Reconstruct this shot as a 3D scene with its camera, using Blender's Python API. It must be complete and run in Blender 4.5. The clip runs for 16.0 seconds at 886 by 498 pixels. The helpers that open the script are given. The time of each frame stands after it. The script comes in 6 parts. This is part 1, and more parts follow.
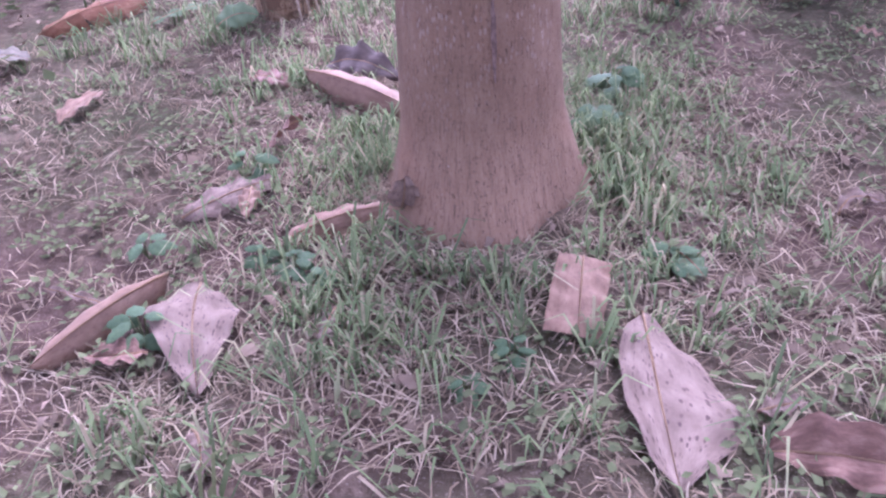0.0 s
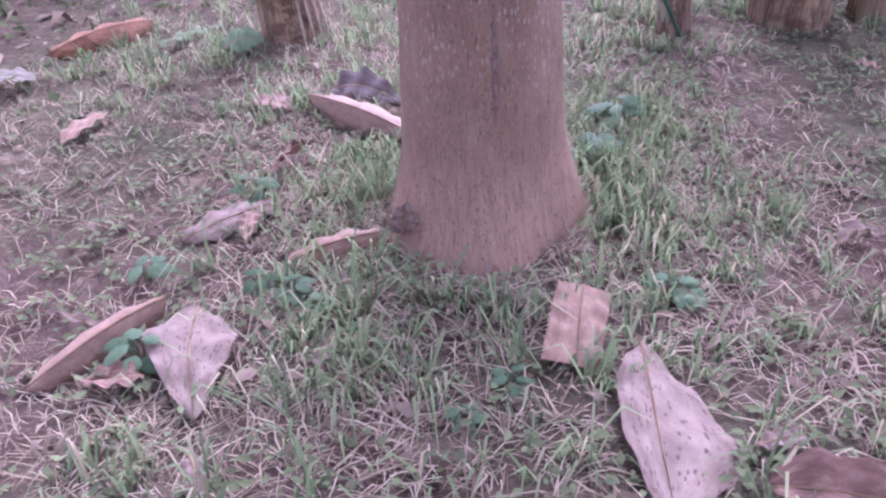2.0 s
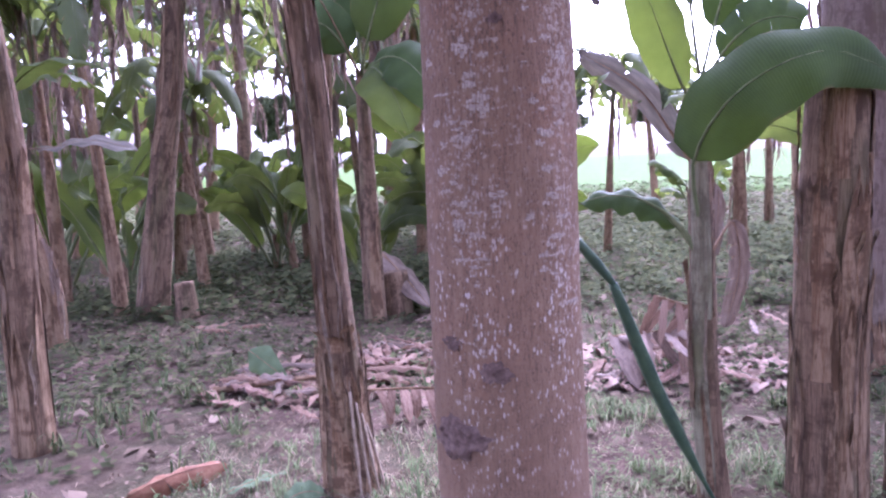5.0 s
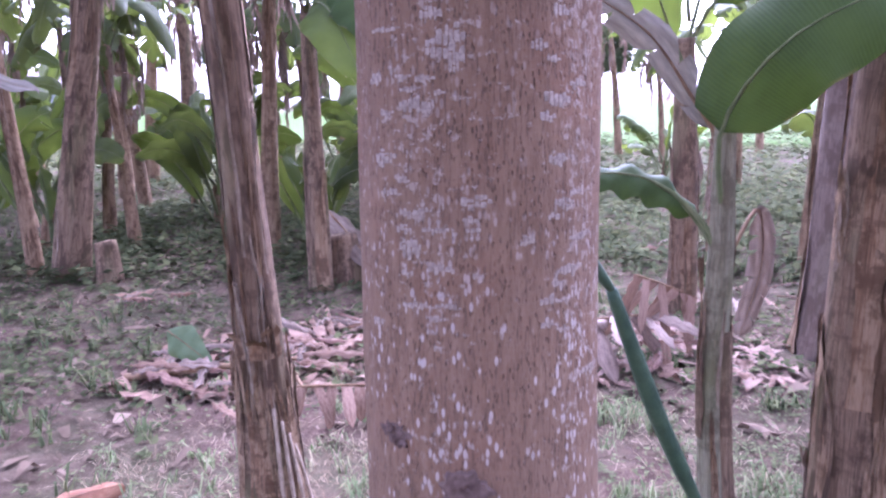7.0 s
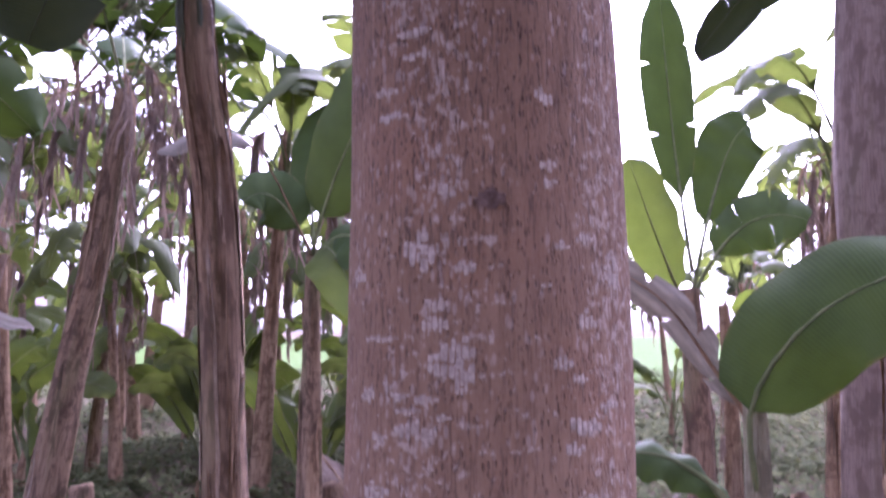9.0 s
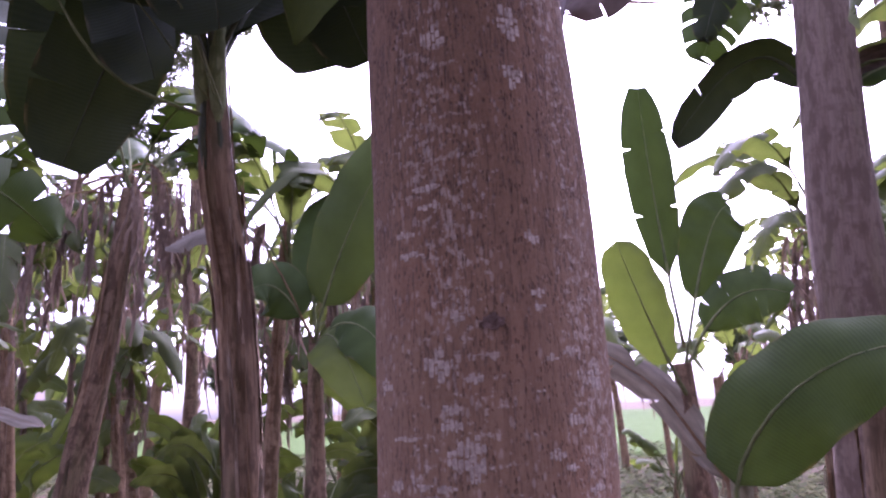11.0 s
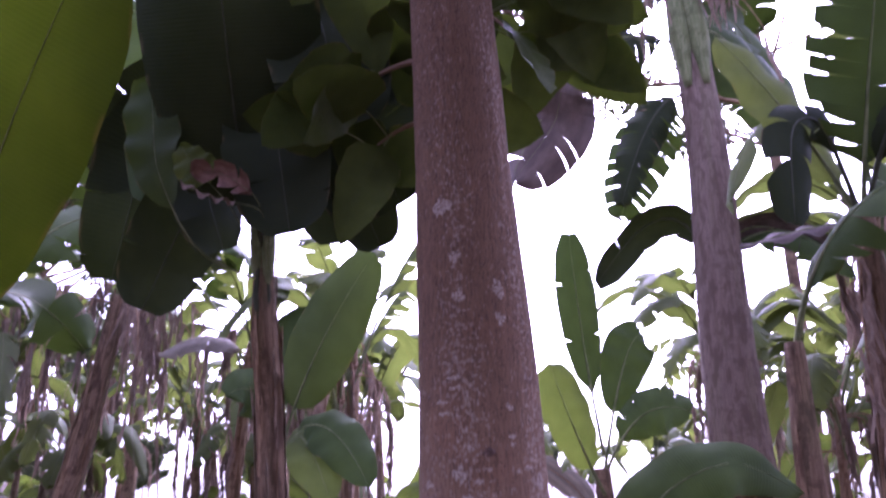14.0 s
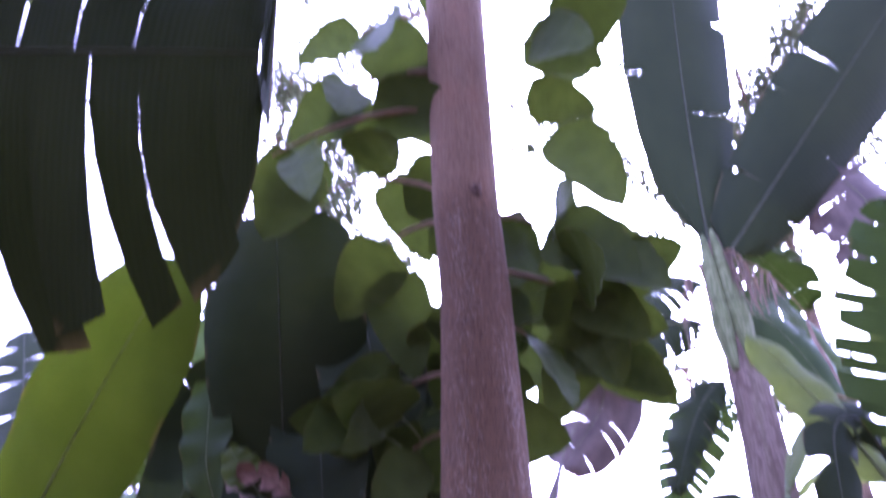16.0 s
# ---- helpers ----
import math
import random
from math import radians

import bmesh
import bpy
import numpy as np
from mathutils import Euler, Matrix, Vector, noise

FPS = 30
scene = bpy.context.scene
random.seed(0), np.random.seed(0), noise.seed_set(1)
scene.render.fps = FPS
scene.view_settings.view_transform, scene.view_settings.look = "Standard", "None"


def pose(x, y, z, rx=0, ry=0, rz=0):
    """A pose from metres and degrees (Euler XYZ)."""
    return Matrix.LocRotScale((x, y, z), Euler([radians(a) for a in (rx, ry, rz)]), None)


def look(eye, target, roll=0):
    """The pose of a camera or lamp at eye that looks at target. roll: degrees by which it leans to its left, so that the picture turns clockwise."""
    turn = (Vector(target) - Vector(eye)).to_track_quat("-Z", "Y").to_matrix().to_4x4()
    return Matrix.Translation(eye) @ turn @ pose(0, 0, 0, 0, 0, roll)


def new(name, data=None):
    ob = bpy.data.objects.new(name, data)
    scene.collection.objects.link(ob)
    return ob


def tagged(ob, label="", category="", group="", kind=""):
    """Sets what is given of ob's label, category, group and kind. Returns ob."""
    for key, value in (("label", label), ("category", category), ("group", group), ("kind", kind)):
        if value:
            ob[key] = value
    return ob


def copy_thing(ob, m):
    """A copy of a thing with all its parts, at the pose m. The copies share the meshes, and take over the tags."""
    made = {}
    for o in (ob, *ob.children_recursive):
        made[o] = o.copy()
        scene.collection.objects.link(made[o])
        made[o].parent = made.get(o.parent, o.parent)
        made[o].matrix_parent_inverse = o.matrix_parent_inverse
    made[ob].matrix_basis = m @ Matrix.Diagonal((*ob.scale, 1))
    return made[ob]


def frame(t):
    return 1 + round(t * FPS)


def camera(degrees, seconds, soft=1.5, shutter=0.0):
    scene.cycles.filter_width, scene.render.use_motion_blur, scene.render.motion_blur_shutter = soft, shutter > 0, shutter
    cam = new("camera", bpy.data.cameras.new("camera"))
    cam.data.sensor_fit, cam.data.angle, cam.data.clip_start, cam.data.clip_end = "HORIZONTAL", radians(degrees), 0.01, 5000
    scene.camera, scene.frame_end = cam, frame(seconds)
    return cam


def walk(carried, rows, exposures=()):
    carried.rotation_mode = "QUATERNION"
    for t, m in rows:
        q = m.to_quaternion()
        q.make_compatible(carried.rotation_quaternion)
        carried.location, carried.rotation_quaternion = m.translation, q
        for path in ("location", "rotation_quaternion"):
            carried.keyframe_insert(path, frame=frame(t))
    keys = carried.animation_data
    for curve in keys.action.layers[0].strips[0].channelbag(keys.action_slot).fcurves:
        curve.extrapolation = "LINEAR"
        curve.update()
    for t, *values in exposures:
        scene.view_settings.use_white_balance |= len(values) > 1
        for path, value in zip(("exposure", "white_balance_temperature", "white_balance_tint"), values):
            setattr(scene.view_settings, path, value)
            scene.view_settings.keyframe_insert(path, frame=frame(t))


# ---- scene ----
cam = camera(59.4, 16.0, soft=2.3, shutter=0.5)
PATH = [
    (0, (0.048, 0.145, 1.003), (-0.059, 1.765, -0.166), -2.1),
    (0.5, (0.049, 0.148, 1.009), (-0.064, 1.773, -0.152), -2.0),
    (1, (0.055, 0.148, 1.009), (-0.057, 1.789, -0.129), -1.9),
    (1.5, (0.055, 0.147, 1.011), (-0.052, 1.796, -0.117), -1.4),
    (2, (0.051, 0.15, 1.009), (-0.059, 1.804, -0.111), -1.3),
    (2.5, (0.062, 0.161, 1.079), (-0.11, 1.843, 0.012), -2.7),
    (2.8, (0.067, 0.143, 1.145), (-0.103, 1.914, 0.232), -2.1),
    (3, (0.068, 0.131, 1.182), (-0.112, 1.931, 0.329), -1.8),
    (3.5, (0.071, 0.127, 1.232), (-0.096, 1.97, 0.474), -1.6),
    (4, (0.07, 0.116, 1.298), (-0.108, 2.029, 0.743), -1.3),
    (4.5, (0.081, 0.095, 1.363), (-0.134, 2.053, 1.018), -1.0),
    (5, (0.106, 0.075, 1.402), (-0.167, 2.041, 1.157), -0.7),
    (5.2, (0.106, 0.077, 1.409), (-0.142, 2.041, 1.124), -0.6),
    (7.3, (0.031, 0.852, 1.45), (-0.123, 2.81, 1.07), 0.7),
    (7.5, (0.042, 0.907, 1.458), (-0.115, 2.867, 1.093), 0.3),
    (8, (0.029, 0.948, 1.481), (-0.1, 2.935, 1.296), 0.3),
    (8.5, (0.016, 0.937, 1.511), (-0.143, 2.93, 1.523), 0.7),
    (9, (0.015, 0.911, 1.54), (-0.164, 2.893, 1.743), 1.9),
    (9.5, (0.008, 0.901, 1.565), (-0.21, 2.85, 1.957), 1.7),
    (9.7, (0.007, 0.888, 1.568), (-0.217, 2.829, 1.994), 1.5),
    (11.8, (0.013, 0.446, 1.568), (-0.124, 2.412, 1.908), -0.7),
    (12, (0.012, 0.354, 1.565), (-0.136, 2.322, 1.891), -0.1),
    (12.5, (0.042, 0.076, 1.526), (-0.137, 2.039, 1.864), -0.9),
    (13, (0.011, -0.149, 1.534), (-0.119, 1.815, 1.889), 0.9),
    (13.5, (-0.121, -0.249, 1.518), (-0.158, 1.682, 2.038), 1.8),
    (14, (-0.138, -0.295, 1.544), (-0.134, 1.603, 2.173), 0.9),
    (14.5, (-0.138, -0.3, 1.551), (-0.115, 1.544, 2.325), 1.1),
    (15, (-0.145, -0.326, 1.552), (-0.11, 1.517, 2.329), 1.0),
    (15.5, (-0.103, -0.42, 1.59), (-0.155, 1.369, 2.481), 1.4),
    (16, (-0.005, -0.535, 1.63), (-0.179, 1.052, 2.834), 4.1),
]
LEVEL = pose(0, 0, 0, 0, 2.2, 0)
walk(cam, [(t, LEVEL @ look(eye, target, roll)) for t, eye, target, roll in PATH],
     [(0, 3.3, 4950, 50), (2.5, 3.35, 4950, 50), (4.0, 3.55, 4900, 48), (5.0, 3.37, 4900, 49), (7.5, 3.65, 4850, 47),
      (8.5, 3.5, 4900, 50), (9.0, 3.25, 5150, 55), (12.0, 2.7, 5300, 59), (14.5, 2.75, 5000, 61), (16.0, 3.5, 4700, 60)])

# ---- light: bright hazy sky, weak wide sun ahead of the camera ----
world = bpy.data.worlds.new("sky")
scene.world = world
world.use_nodes = True
sky = world.node_tree.nodes.new("ShaderNodeTexSky")
sky.sky_type = "NISHITA"
sky.sun_disc = False
sky.sun_elevation = radians(42)
sky.sun_rotation = radians(12)
sky.air_density = 1.0
sky.dust_density = 6.0
sky.ozone_density = 1.0
background = world.node_tree.nodes["Background"]
haze = world.node_tree.nodes.new("ShaderNodeHueSaturation")
haze.inputs["Saturation"].default_value = 0.3
world.node_tree.links.new(sky.outputs[0], haze.inputs["Color"])
world.node_tree.links.new(haze.outputs[0], background.inputs[0])
background.inputs[1].default_value = 0.15
sun = new("sun", bpy.data.lights.new("sun", "SUN"))
sun.data.energy, sun.data.angle, sun.data.color = 0.5, radians(70), (1.0, 0.95, 0.88)
sun.matrix_world = look((4, 18, 26), (0, 0, 0))


# ---- node helpers ----
def node(nt, kind, ins=None):
    made = nt.nodes.new(kind)
    for key, value in (ins or {}).items():
        if isinstance(value, bpy.types.NodeSocket):
            nt.links.new(value, made.inputs[key])
        else:
            made.inputs[key].default_value = value
    return made


def scaled(nt, vec, sx, sy, sz=1.0):
    return node(nt, "ShaderNodeMapping", {"Vector": vec, "Scale": (sx, sy, sz)}).outputs[0]


def cloud(nt, vec, scale, detail=4.0, rough=0.55):
    return node(nt, "ShaderNodeTexNoise", {"Vector": vec, "Scale": scale, "Detail": detail, "Roughness": rough}).outputs["Fac"]


def ramp(nt, fac, stops):
    made = node(nt, "ShaderNodeValToRGB", {"Fac": fac})
    bar = made.color_ramp
    while len(bar.elements) < len(stops):
        bar.elements.new(0.5)
    for element, (place, colour) in zip(bar.elements, stops):
        element.position = place
        element.color = (*colour, 1) if len(colour) == 3 else colour
    return made.outputs["Color"]


def step(nt, fac, low, high):
    return node(nt, "ShaderNodeMapRange", {"Value": fac, "From Min": low, "From Max": high}).outputs[0]


def calc(nt, how, a, b=0.0):
    made = nt.nodes.new("ShaderNodeMath")
    made.operation = how
    for i, value in enumerate((a, b)):
        if isinstance(value, bpy.types.NodeSocket):
            nt.links.new(value, made.inputs[i])
        else:
            made.inputs[i].default_value = value
    return made.outputs[0]


def blend(nt, fac, a, b, how="MIX"):
    made = nt.nodes.new("ShaderNodeMix")
    made.data_type, made.blend_type = "RGBA", how
    for i, value in ((0, fac), (6, a), (7, b)):
        if isinstance(value, bpy.types.NodeSocket):
            nt.links.new(value, made.inputs[i])
        else:
            made.inputs[i].default_value = (*value, 1) if isinstance(value, tuple) and len(value) == 3 else value
    return made.outputs[2]


def material(name):
    made = bpy.data.materials.new(name)
    made.use_nodes = True
    nt = made.node_tree
    return made, nt, nt.nodes["Principled BSDF"], nt.nodes["Material Output"]


def finish(nt, shader, colour, rough, bump=None, strength=0.3, distance=0.01, spec=0.3):
    nt.links.new(colour, shader.inputs["Base Color"])
    if isinstance(rough, bpy.types.NodeSocket):
        nt.links.new(rough, shader.inputs["Roughness"])
    else:
        shader.inputs["Roughness"].default_value = rough
    shader.inputs["Specular IOR Level"].default_value = spec
    if bump is not None:
        made = node(nt, "ShaderNodeBump", {"Height": bump, "Strength": strength, "Distance": distance})
        nt.links.new(made.outputs[0], shader.inputs["Normal"])


def leafy(nt, shader, output, colour, share, warm=(1.0, 1.0, 1.0)):
    """Lets light through a thin leaf."""
    tinted = blend(nt, 1.0, colour, warm, "MULTIPLY")
    thin = node(nt, "ShaderNodeBsdfTranslucent", {"Color": tinted})
    both = node(nt, "ShaderNodeMixShader", {0: share, 1: shader.outputs[0], 2: thin.outputs[0]})
    nt.links.new(both.outputs[0], output.inputs["Surface"])


def uv(nt):
    return node(nt, "ShaderNodeTexCoord").outputs["UV"]


def chance(nt):
    return node(nt, "ShaderNodeObjectInfo").outputs["Random"]


def island(nt):
    return node(nt, "ShaderNodeNewGeometry").outputs["Random Per Island"]


# ---- materials ----
def soil_material():
    made, nt, shader, _ = material("soil")
    at = node(nt, "ShaderNodeTexCoord").outputs["Object"]
    broad, mid, fine = cloud(nt, at, 1.1, 5), cloud(nt, at, 9, 6, 0.65), cloud(nt, at, 70, 4, 0.7)
    earth = ramp(nt, mid, [(0.3, (0.045, 0.029, 0.021)), (0.5, (0.088, 0.058, 0.043)), (0.72, (0.15, 0.104, 0.078))])
    moss = ramp(nt, fine, [(0.3, (0.035, 0.047, 0.02)), (0.7, (0.085, 0.10, 0.045))])
    colour = blend(nt, calc(nt, "MULTIPLY", step(nt, broad, 0.42, 0.6), 0.45), earth, moss)
    grit = step(nt, cloud(nt, at, 190, 2), 0.6, 0.72)
    colour = blend(nt, calc(nt, "MULTIPLY", grit, 0.5), colour, (0.24, 0.19, 0.16))
    height = calc(nt, "ADD", calc(nt, "MULTIPLY", mid, 1.0), calc(nt, "MULTIPLY", fine, 0.5))
    finish(nt, shader, colour, 0.95, height, 0.7, 0.03, 0.02)
    return made


def blade_material(name, stops, share=0.3, pale_mix=0.35):
    made, nt, shader, output = material(name)
    tone = ramp(nt, island(nt), stops)
    at = uv(nt)
    tone = blend(nt, calc(nt, "MULTIPLY", cloud(nt, at, 6, 3), pale_mix), tone, (0.30, 0.24, 0.15))
    finish(nt, shader, tone, 0.85, spec=0.02)
    leafy(nt, shader, output, tone, share)
    return made


def bark_material():
    made, nt, shader, _ = material("smooth_bark")
    at = uv(nt)
    across = node(nt, "ShaderNodeSeparateXYZ", {0: at})
    broad = cloud(nt, scaled(nt, at, 3.2, 1.1), 1.6, 4)
    streak = cloud(nt, scaled(nt, at, 60, 9), 1.0, 5, 0.7)
    grain = cloud(nt, at, 160, 4, 0.7)
    base = ramp(nt, streak, [(0.28, (0.115, 0.067, 0.038)), (0.5, (0.205, 0.127, 0.075)), (0.75, (0.28, 0.183, 0.113))])
    base = blend(nt, step(nt, broad, 0.4, 0.62), base, blend(nt, 0.5, base, (0.205, 0.12, 0.074)))
    red = step(nt, cloud(nt, scaled(nt, at, 4, 3), 1.3, 3), 0.52, 0.68)
    base = blend(nt, calc(nt, "MULTIPLY", red, 0.5), base, (0.25, 0.13, 0.074))
    smooth = ramp(nt, cloud(nt, scaled(nt, at, 9, 6), 1.0, 5, 0.6), [(0.3, (0.122, 0.073, 0.043)), (0.5, (0.176, 0.11, 0.067)), (0.7, (0.226, 0.15, 0.096))])
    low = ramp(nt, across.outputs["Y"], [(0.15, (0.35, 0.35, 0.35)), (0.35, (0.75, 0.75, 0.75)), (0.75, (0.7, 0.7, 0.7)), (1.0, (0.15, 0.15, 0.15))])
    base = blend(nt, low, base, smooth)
    # browner bark higher up; shade from the crown is put into this tone too
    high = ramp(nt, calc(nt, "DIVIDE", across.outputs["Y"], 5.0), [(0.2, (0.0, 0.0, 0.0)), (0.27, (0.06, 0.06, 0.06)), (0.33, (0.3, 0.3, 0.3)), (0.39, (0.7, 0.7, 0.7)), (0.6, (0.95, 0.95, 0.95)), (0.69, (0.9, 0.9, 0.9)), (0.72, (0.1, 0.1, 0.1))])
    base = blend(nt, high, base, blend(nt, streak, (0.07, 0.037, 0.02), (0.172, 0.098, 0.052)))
    # dark pits
    pit = node(nt, "ShaderNodeTexVoronoi", {"Vector": scaled(nt, at, 190, 80), "Scale": 1.0, "Randomness": 1.0})
    dots = calc(nt, "MULTIPLY", step(nt, pit.outputs["Distance"], 0.36, 0.2), step(nt, cloud(nt, at, 33, 3), 0.43, 0.53))
    lines = step(nt, cloud(nt, scaled(nt, at, 190, 26), 1.0, 3, 0.6), 0.56, 0.66)
    base = blend(nt, calc(nt, "MULTIPLY", calc(nt, "MAXIMUM", calc(nt, "MULTIPLY", dots, 0.65), calc(nt, "MULTIPLY", lines, 0.6)), calc(nt, "ADD", calc(nt, "SUBTRACT", 0.75, calc(nt, "MULTIPLY", low, 0.7)), calc(nt, "MULTIPLY", high, 0.6))), base, (0.03, 0.018, 0.014))
    cracks = step(nt, cloud(nt, scaled(nt, at, 230, 19), 1.0, 3, 0.55), 0.575, 0.63)
    pores = node(nt, "ShaderNodeTexVoronoi", {"Vector": scaled(nt, at, 115, 70), "Scale": 1.0, "Randomness": 1.0})
    pores = calc(nt, "MULTIPLY", step(nt, pores.outputs["Distance"], 0.27, 0.17), step(nt, cloud(nt, at, 21, 2), 0.47, 0.55))
    worn = calc(nt, "MULTIPLY", calc(nt, "MAXIMUM", calc(nt, "MULTIPLY", cracks, 0.7), pores), calc(nt, "ADD", calc(nt, "MULTIPLY", high, 0.6), 0.3))
    base = blend(nt, worn, base, (0.028, 0.016, 0.012))
    base = blend(nt, calc(nt, "MULTIPLY", step(nt, grain, 0.42, 0.7), 0.35), base, blend(nt, 0.5, base, (0.30, 0.22, 0.17)))
    # pale lichen crust, broken by upright cracks, in bands up the trunk
    drift = cloud(nt, scaled(nt, at, 7, 2.0), 1.0, 3)
    stripe = ramp(nt, calc(nt, "DIVIDE", calc(nt, "ADD", across.outputs["X"], 0.3), 0.6),
                  [(0.0, (0.35, 0.35, 0.35)), (0.24, (0.35, 0.35, 0.35)), (0.40, (0.66, 0.66, 0.66)), (0.50, (0.52, 0.52, 0.52)),
                   (0.565, (0.34, 0.34, 0.34)), (0.64, (0.42, 0.42, 0.42)), (0.73, (0.66, 0.66, 0.66)), (0.9, (0.4, 0.4, 0.4))])
    band = calc(nt, "ADD", calc(nt, "MULTIPLY", drift, 0.5), calc(nt, "MULTIPLY", stripe, 0.5))
    blob = cloud(nt, scaled(nt, at, 60, 80), 1.0, 3, 0.55)
    crack = cloud(nt, scaled(nt, at, 260, 42), 1.0, 2, 0.5)
    height_share = ramp(nt, calc(nt, "DIVIDE", across.outputs["Y"], 5.0),
                        [(0.03, (0.0, 0.0, 0.0)), (0.12, (0.35, 0.35, 0.35)), (0.2, (0.8, 0.8, 0.8)), (0.30, (1.0, 1.0, 1.0)),
                         (0.40, (0.85, 0.85, 0.85)), (0.60, (0.8, 0.8, 0.8)), (0.69, (0.7, 0.7, 0.7)), (0.71, (0.0, 0.0, 0.0))])
    amount = calc(nt, "ADD", calc(nt, "MULTIPLY", blob, 0.62), calc(nt, "MULTIPLY", band, 0.62))
    amount = calc(nt, "ADD", amount, calc(nt, "MULTIPLY", calc(nt, "SUBTRACT", height_share, 1.0), 0.13))
    crust = calc(nt, "MULTIPLY", step(nt, amount, 0.665, 0.70), step(nt, crack, 0.57, 0.50))
    base = blend(nt, calc(nt, "MULTIPLY", crust, calc(nt, "SUBTRACT", 0.66, calc(nt, "MULTIPLY", high, 0.3))), base, blend(nt, grain, (0.29, 0.226, 0.18), (0.46, 0.38, 0.315)))
    # small upright pale flecks on the lower trunk
    fleck = node(nt, "ShaderNodeTexVoronoi", {"Vector": scaled(nt, at, 112, 44), "Scale": 1.0, "Randomness": 1.0})
    flecks = calc(nt, "MULTIPLY", step(nt, fleck.outputs["Distance"], 0.34, 0.25), step(nt, calc(nt, "ADD", calc(nt, "MULTIPLY", band, 0.6), calc(nt, "MULTIPLY", cloud(nt, scaled(nt, at, 16, 22), 1.0, 2), 0.5)), 0.515, 0.555))
    foot = ramp(nt, calc(nt, "DIVIDE", across.outputs["Y"], 5.0), [(0.05, (0.5, 0.5, 0.5)), (0.12, (0.8, 0.8, 0.8)), (0.22, (0.8, 0.8, 0.8)), (0.27, (0.2, 0.2, 0.2))])
    base = blend(nt, calc(nt, "MULTIPLY", flecks, calc(nt, "MULTIPLY", height_share, foot)), base, (0.54, 0.46, 0.41))
    height = calc(nt, "SUBTRACT", calc(nt, "ADD", calc(nt, "MULTIPLY", streak, 0.6), calc(nt, "MULTIPLY", crust, 0.25)), calc(nt, "MULTIPLY", dots, 0.6))
    finish(nt, shader, base, 0.85, calc(nt, "SUBTRACT", height, calc(nt, "MULTIPLY", worn, 0.5)), 0.7, 0.007, 0.15)
    return made


def stem_material(name, dark, mid, pale, green):
    made, nt, shader, _ = material(name)
    at = uv(nt)
    plate = cloud(nt, scaled(nt, at, 17, 1.5), 1.0, 3, 0.5)
    fibre = cloud(nt, scaled(nt, at, 130, 6.0), 1.0, 6, 0.7)
    patch = cloud(nt, scaled(nt, at, 7, 4.5), 1.0, 5, 0.65)
    mixed = calc(nt, "ADD", calc(nt, "MULTIPLY", plate, 0.5), calc(nt, "MULTIPLY", fibre, 0.5))
    colour = ramp(nt, mixed, [(0.34, dark), (0.43, mid), (0.53, pale), (0.58, mid), (0.68, pale)])
    rings = cloud(nt, scaled(nt, at, 4, 13), 1.0, 4, 0.6)
    colour = blend(nt, calc(nt, "MULTIPLY", step(nt, rings, 0.53, 0.64), 0.6), colour, dark)
    blotch = cloud(nt, scaled(nt, at, 13, 9), 1.0, 5, 0.7)
    colour = blend(nt, calc(nt, "MULTIPLY", step(nt, blotch, 0.5, 0.62), 0.35), colour, pale)
    split = step(nt, cloud(nt, scaled(nt, at, 210, 5), 1.0, 3, 0.6), 0.56, 0.62)
    colour = blend(nt, calc(nt, "MULTIPLY", split, 0.6), colour, dark)
    seam = calc(nt, "ABSOLUTE", calc(nt, "SUBTRACT", plate, 0.47))
    colour = blend(nt, calc(nt, "MULTIPLY", step(nt, seam, 0.012, 0.003), 0.7), colour, dark)
    colour = blend(nt, calc(nt, "MULTIPLY", step(nt, patch, 0.50, 0.58), 0.82), colour, dark)
    colour = blend(nt, calc(nt, "MULTIPLY", step(nt, cloud(nt, scaled(nt, at, 5, 1.2), 1.0, 3), 0.5, 0.65), green), colour, (0.15, 0.15, 0.065))
    colour = blend(nt, calc(nt, "MULTIPLY", chance(nt), 0.25), colour, mid)
    finish(nt, shader, colour, 0.85, mixed, 0.9, 0.012, 0.1)
    return made


def banana_leaf_material(name, deep, light, share, warm=(1.25, 1.3, 0.5)):
    made, nt, shader, output = material(name)
    at = uv(nt)
    veins = node(nt, "ShaderNodeTexWave", {"Vector": at, "Scale": 26.0, "Distortion": 0.6, "Detail": 1.0})
    veins.bands_direction = "Y"
    broad = cloud(nt, scaled(nt, at, 2, 5), 1.0, 4)
    colour = blend(nt, step(nt, broad, 0.35, 0.7), deep, light)
    colour = blend(nt, calc(nt, "MULTIPLY", veins.outputs["Fac"], 0.4), colour, light)
    colour = blend(nt, calc(nt, "MULTIPLY", chance(nt), 0.5), colour, deep)
    edge = node(nt, "ShaderNodeSeparateXYZ", {0: at})
    scorch = calc(nt, "MULTIPLY", step(nt, calc(nt, "ABSOLUTE", calc(nt, "SUBTRACT", edge.outputs["X"], 0.5)), 0.465, 0.5), step(nt, cloud(nt, at, 9, 3), 0.5, 0.6))
    colour = blend(nt, calc(nt, "MULTIPLY", scorch, 0.6), colour, (0.14, 0.10, 0.045))
    finish(nt, shader, colour, 0.6, veins.outputs["Fac"], 0.15, 0.004, 0.07)
    leafy(nt, shader, output, colour, share, warm)
    return made


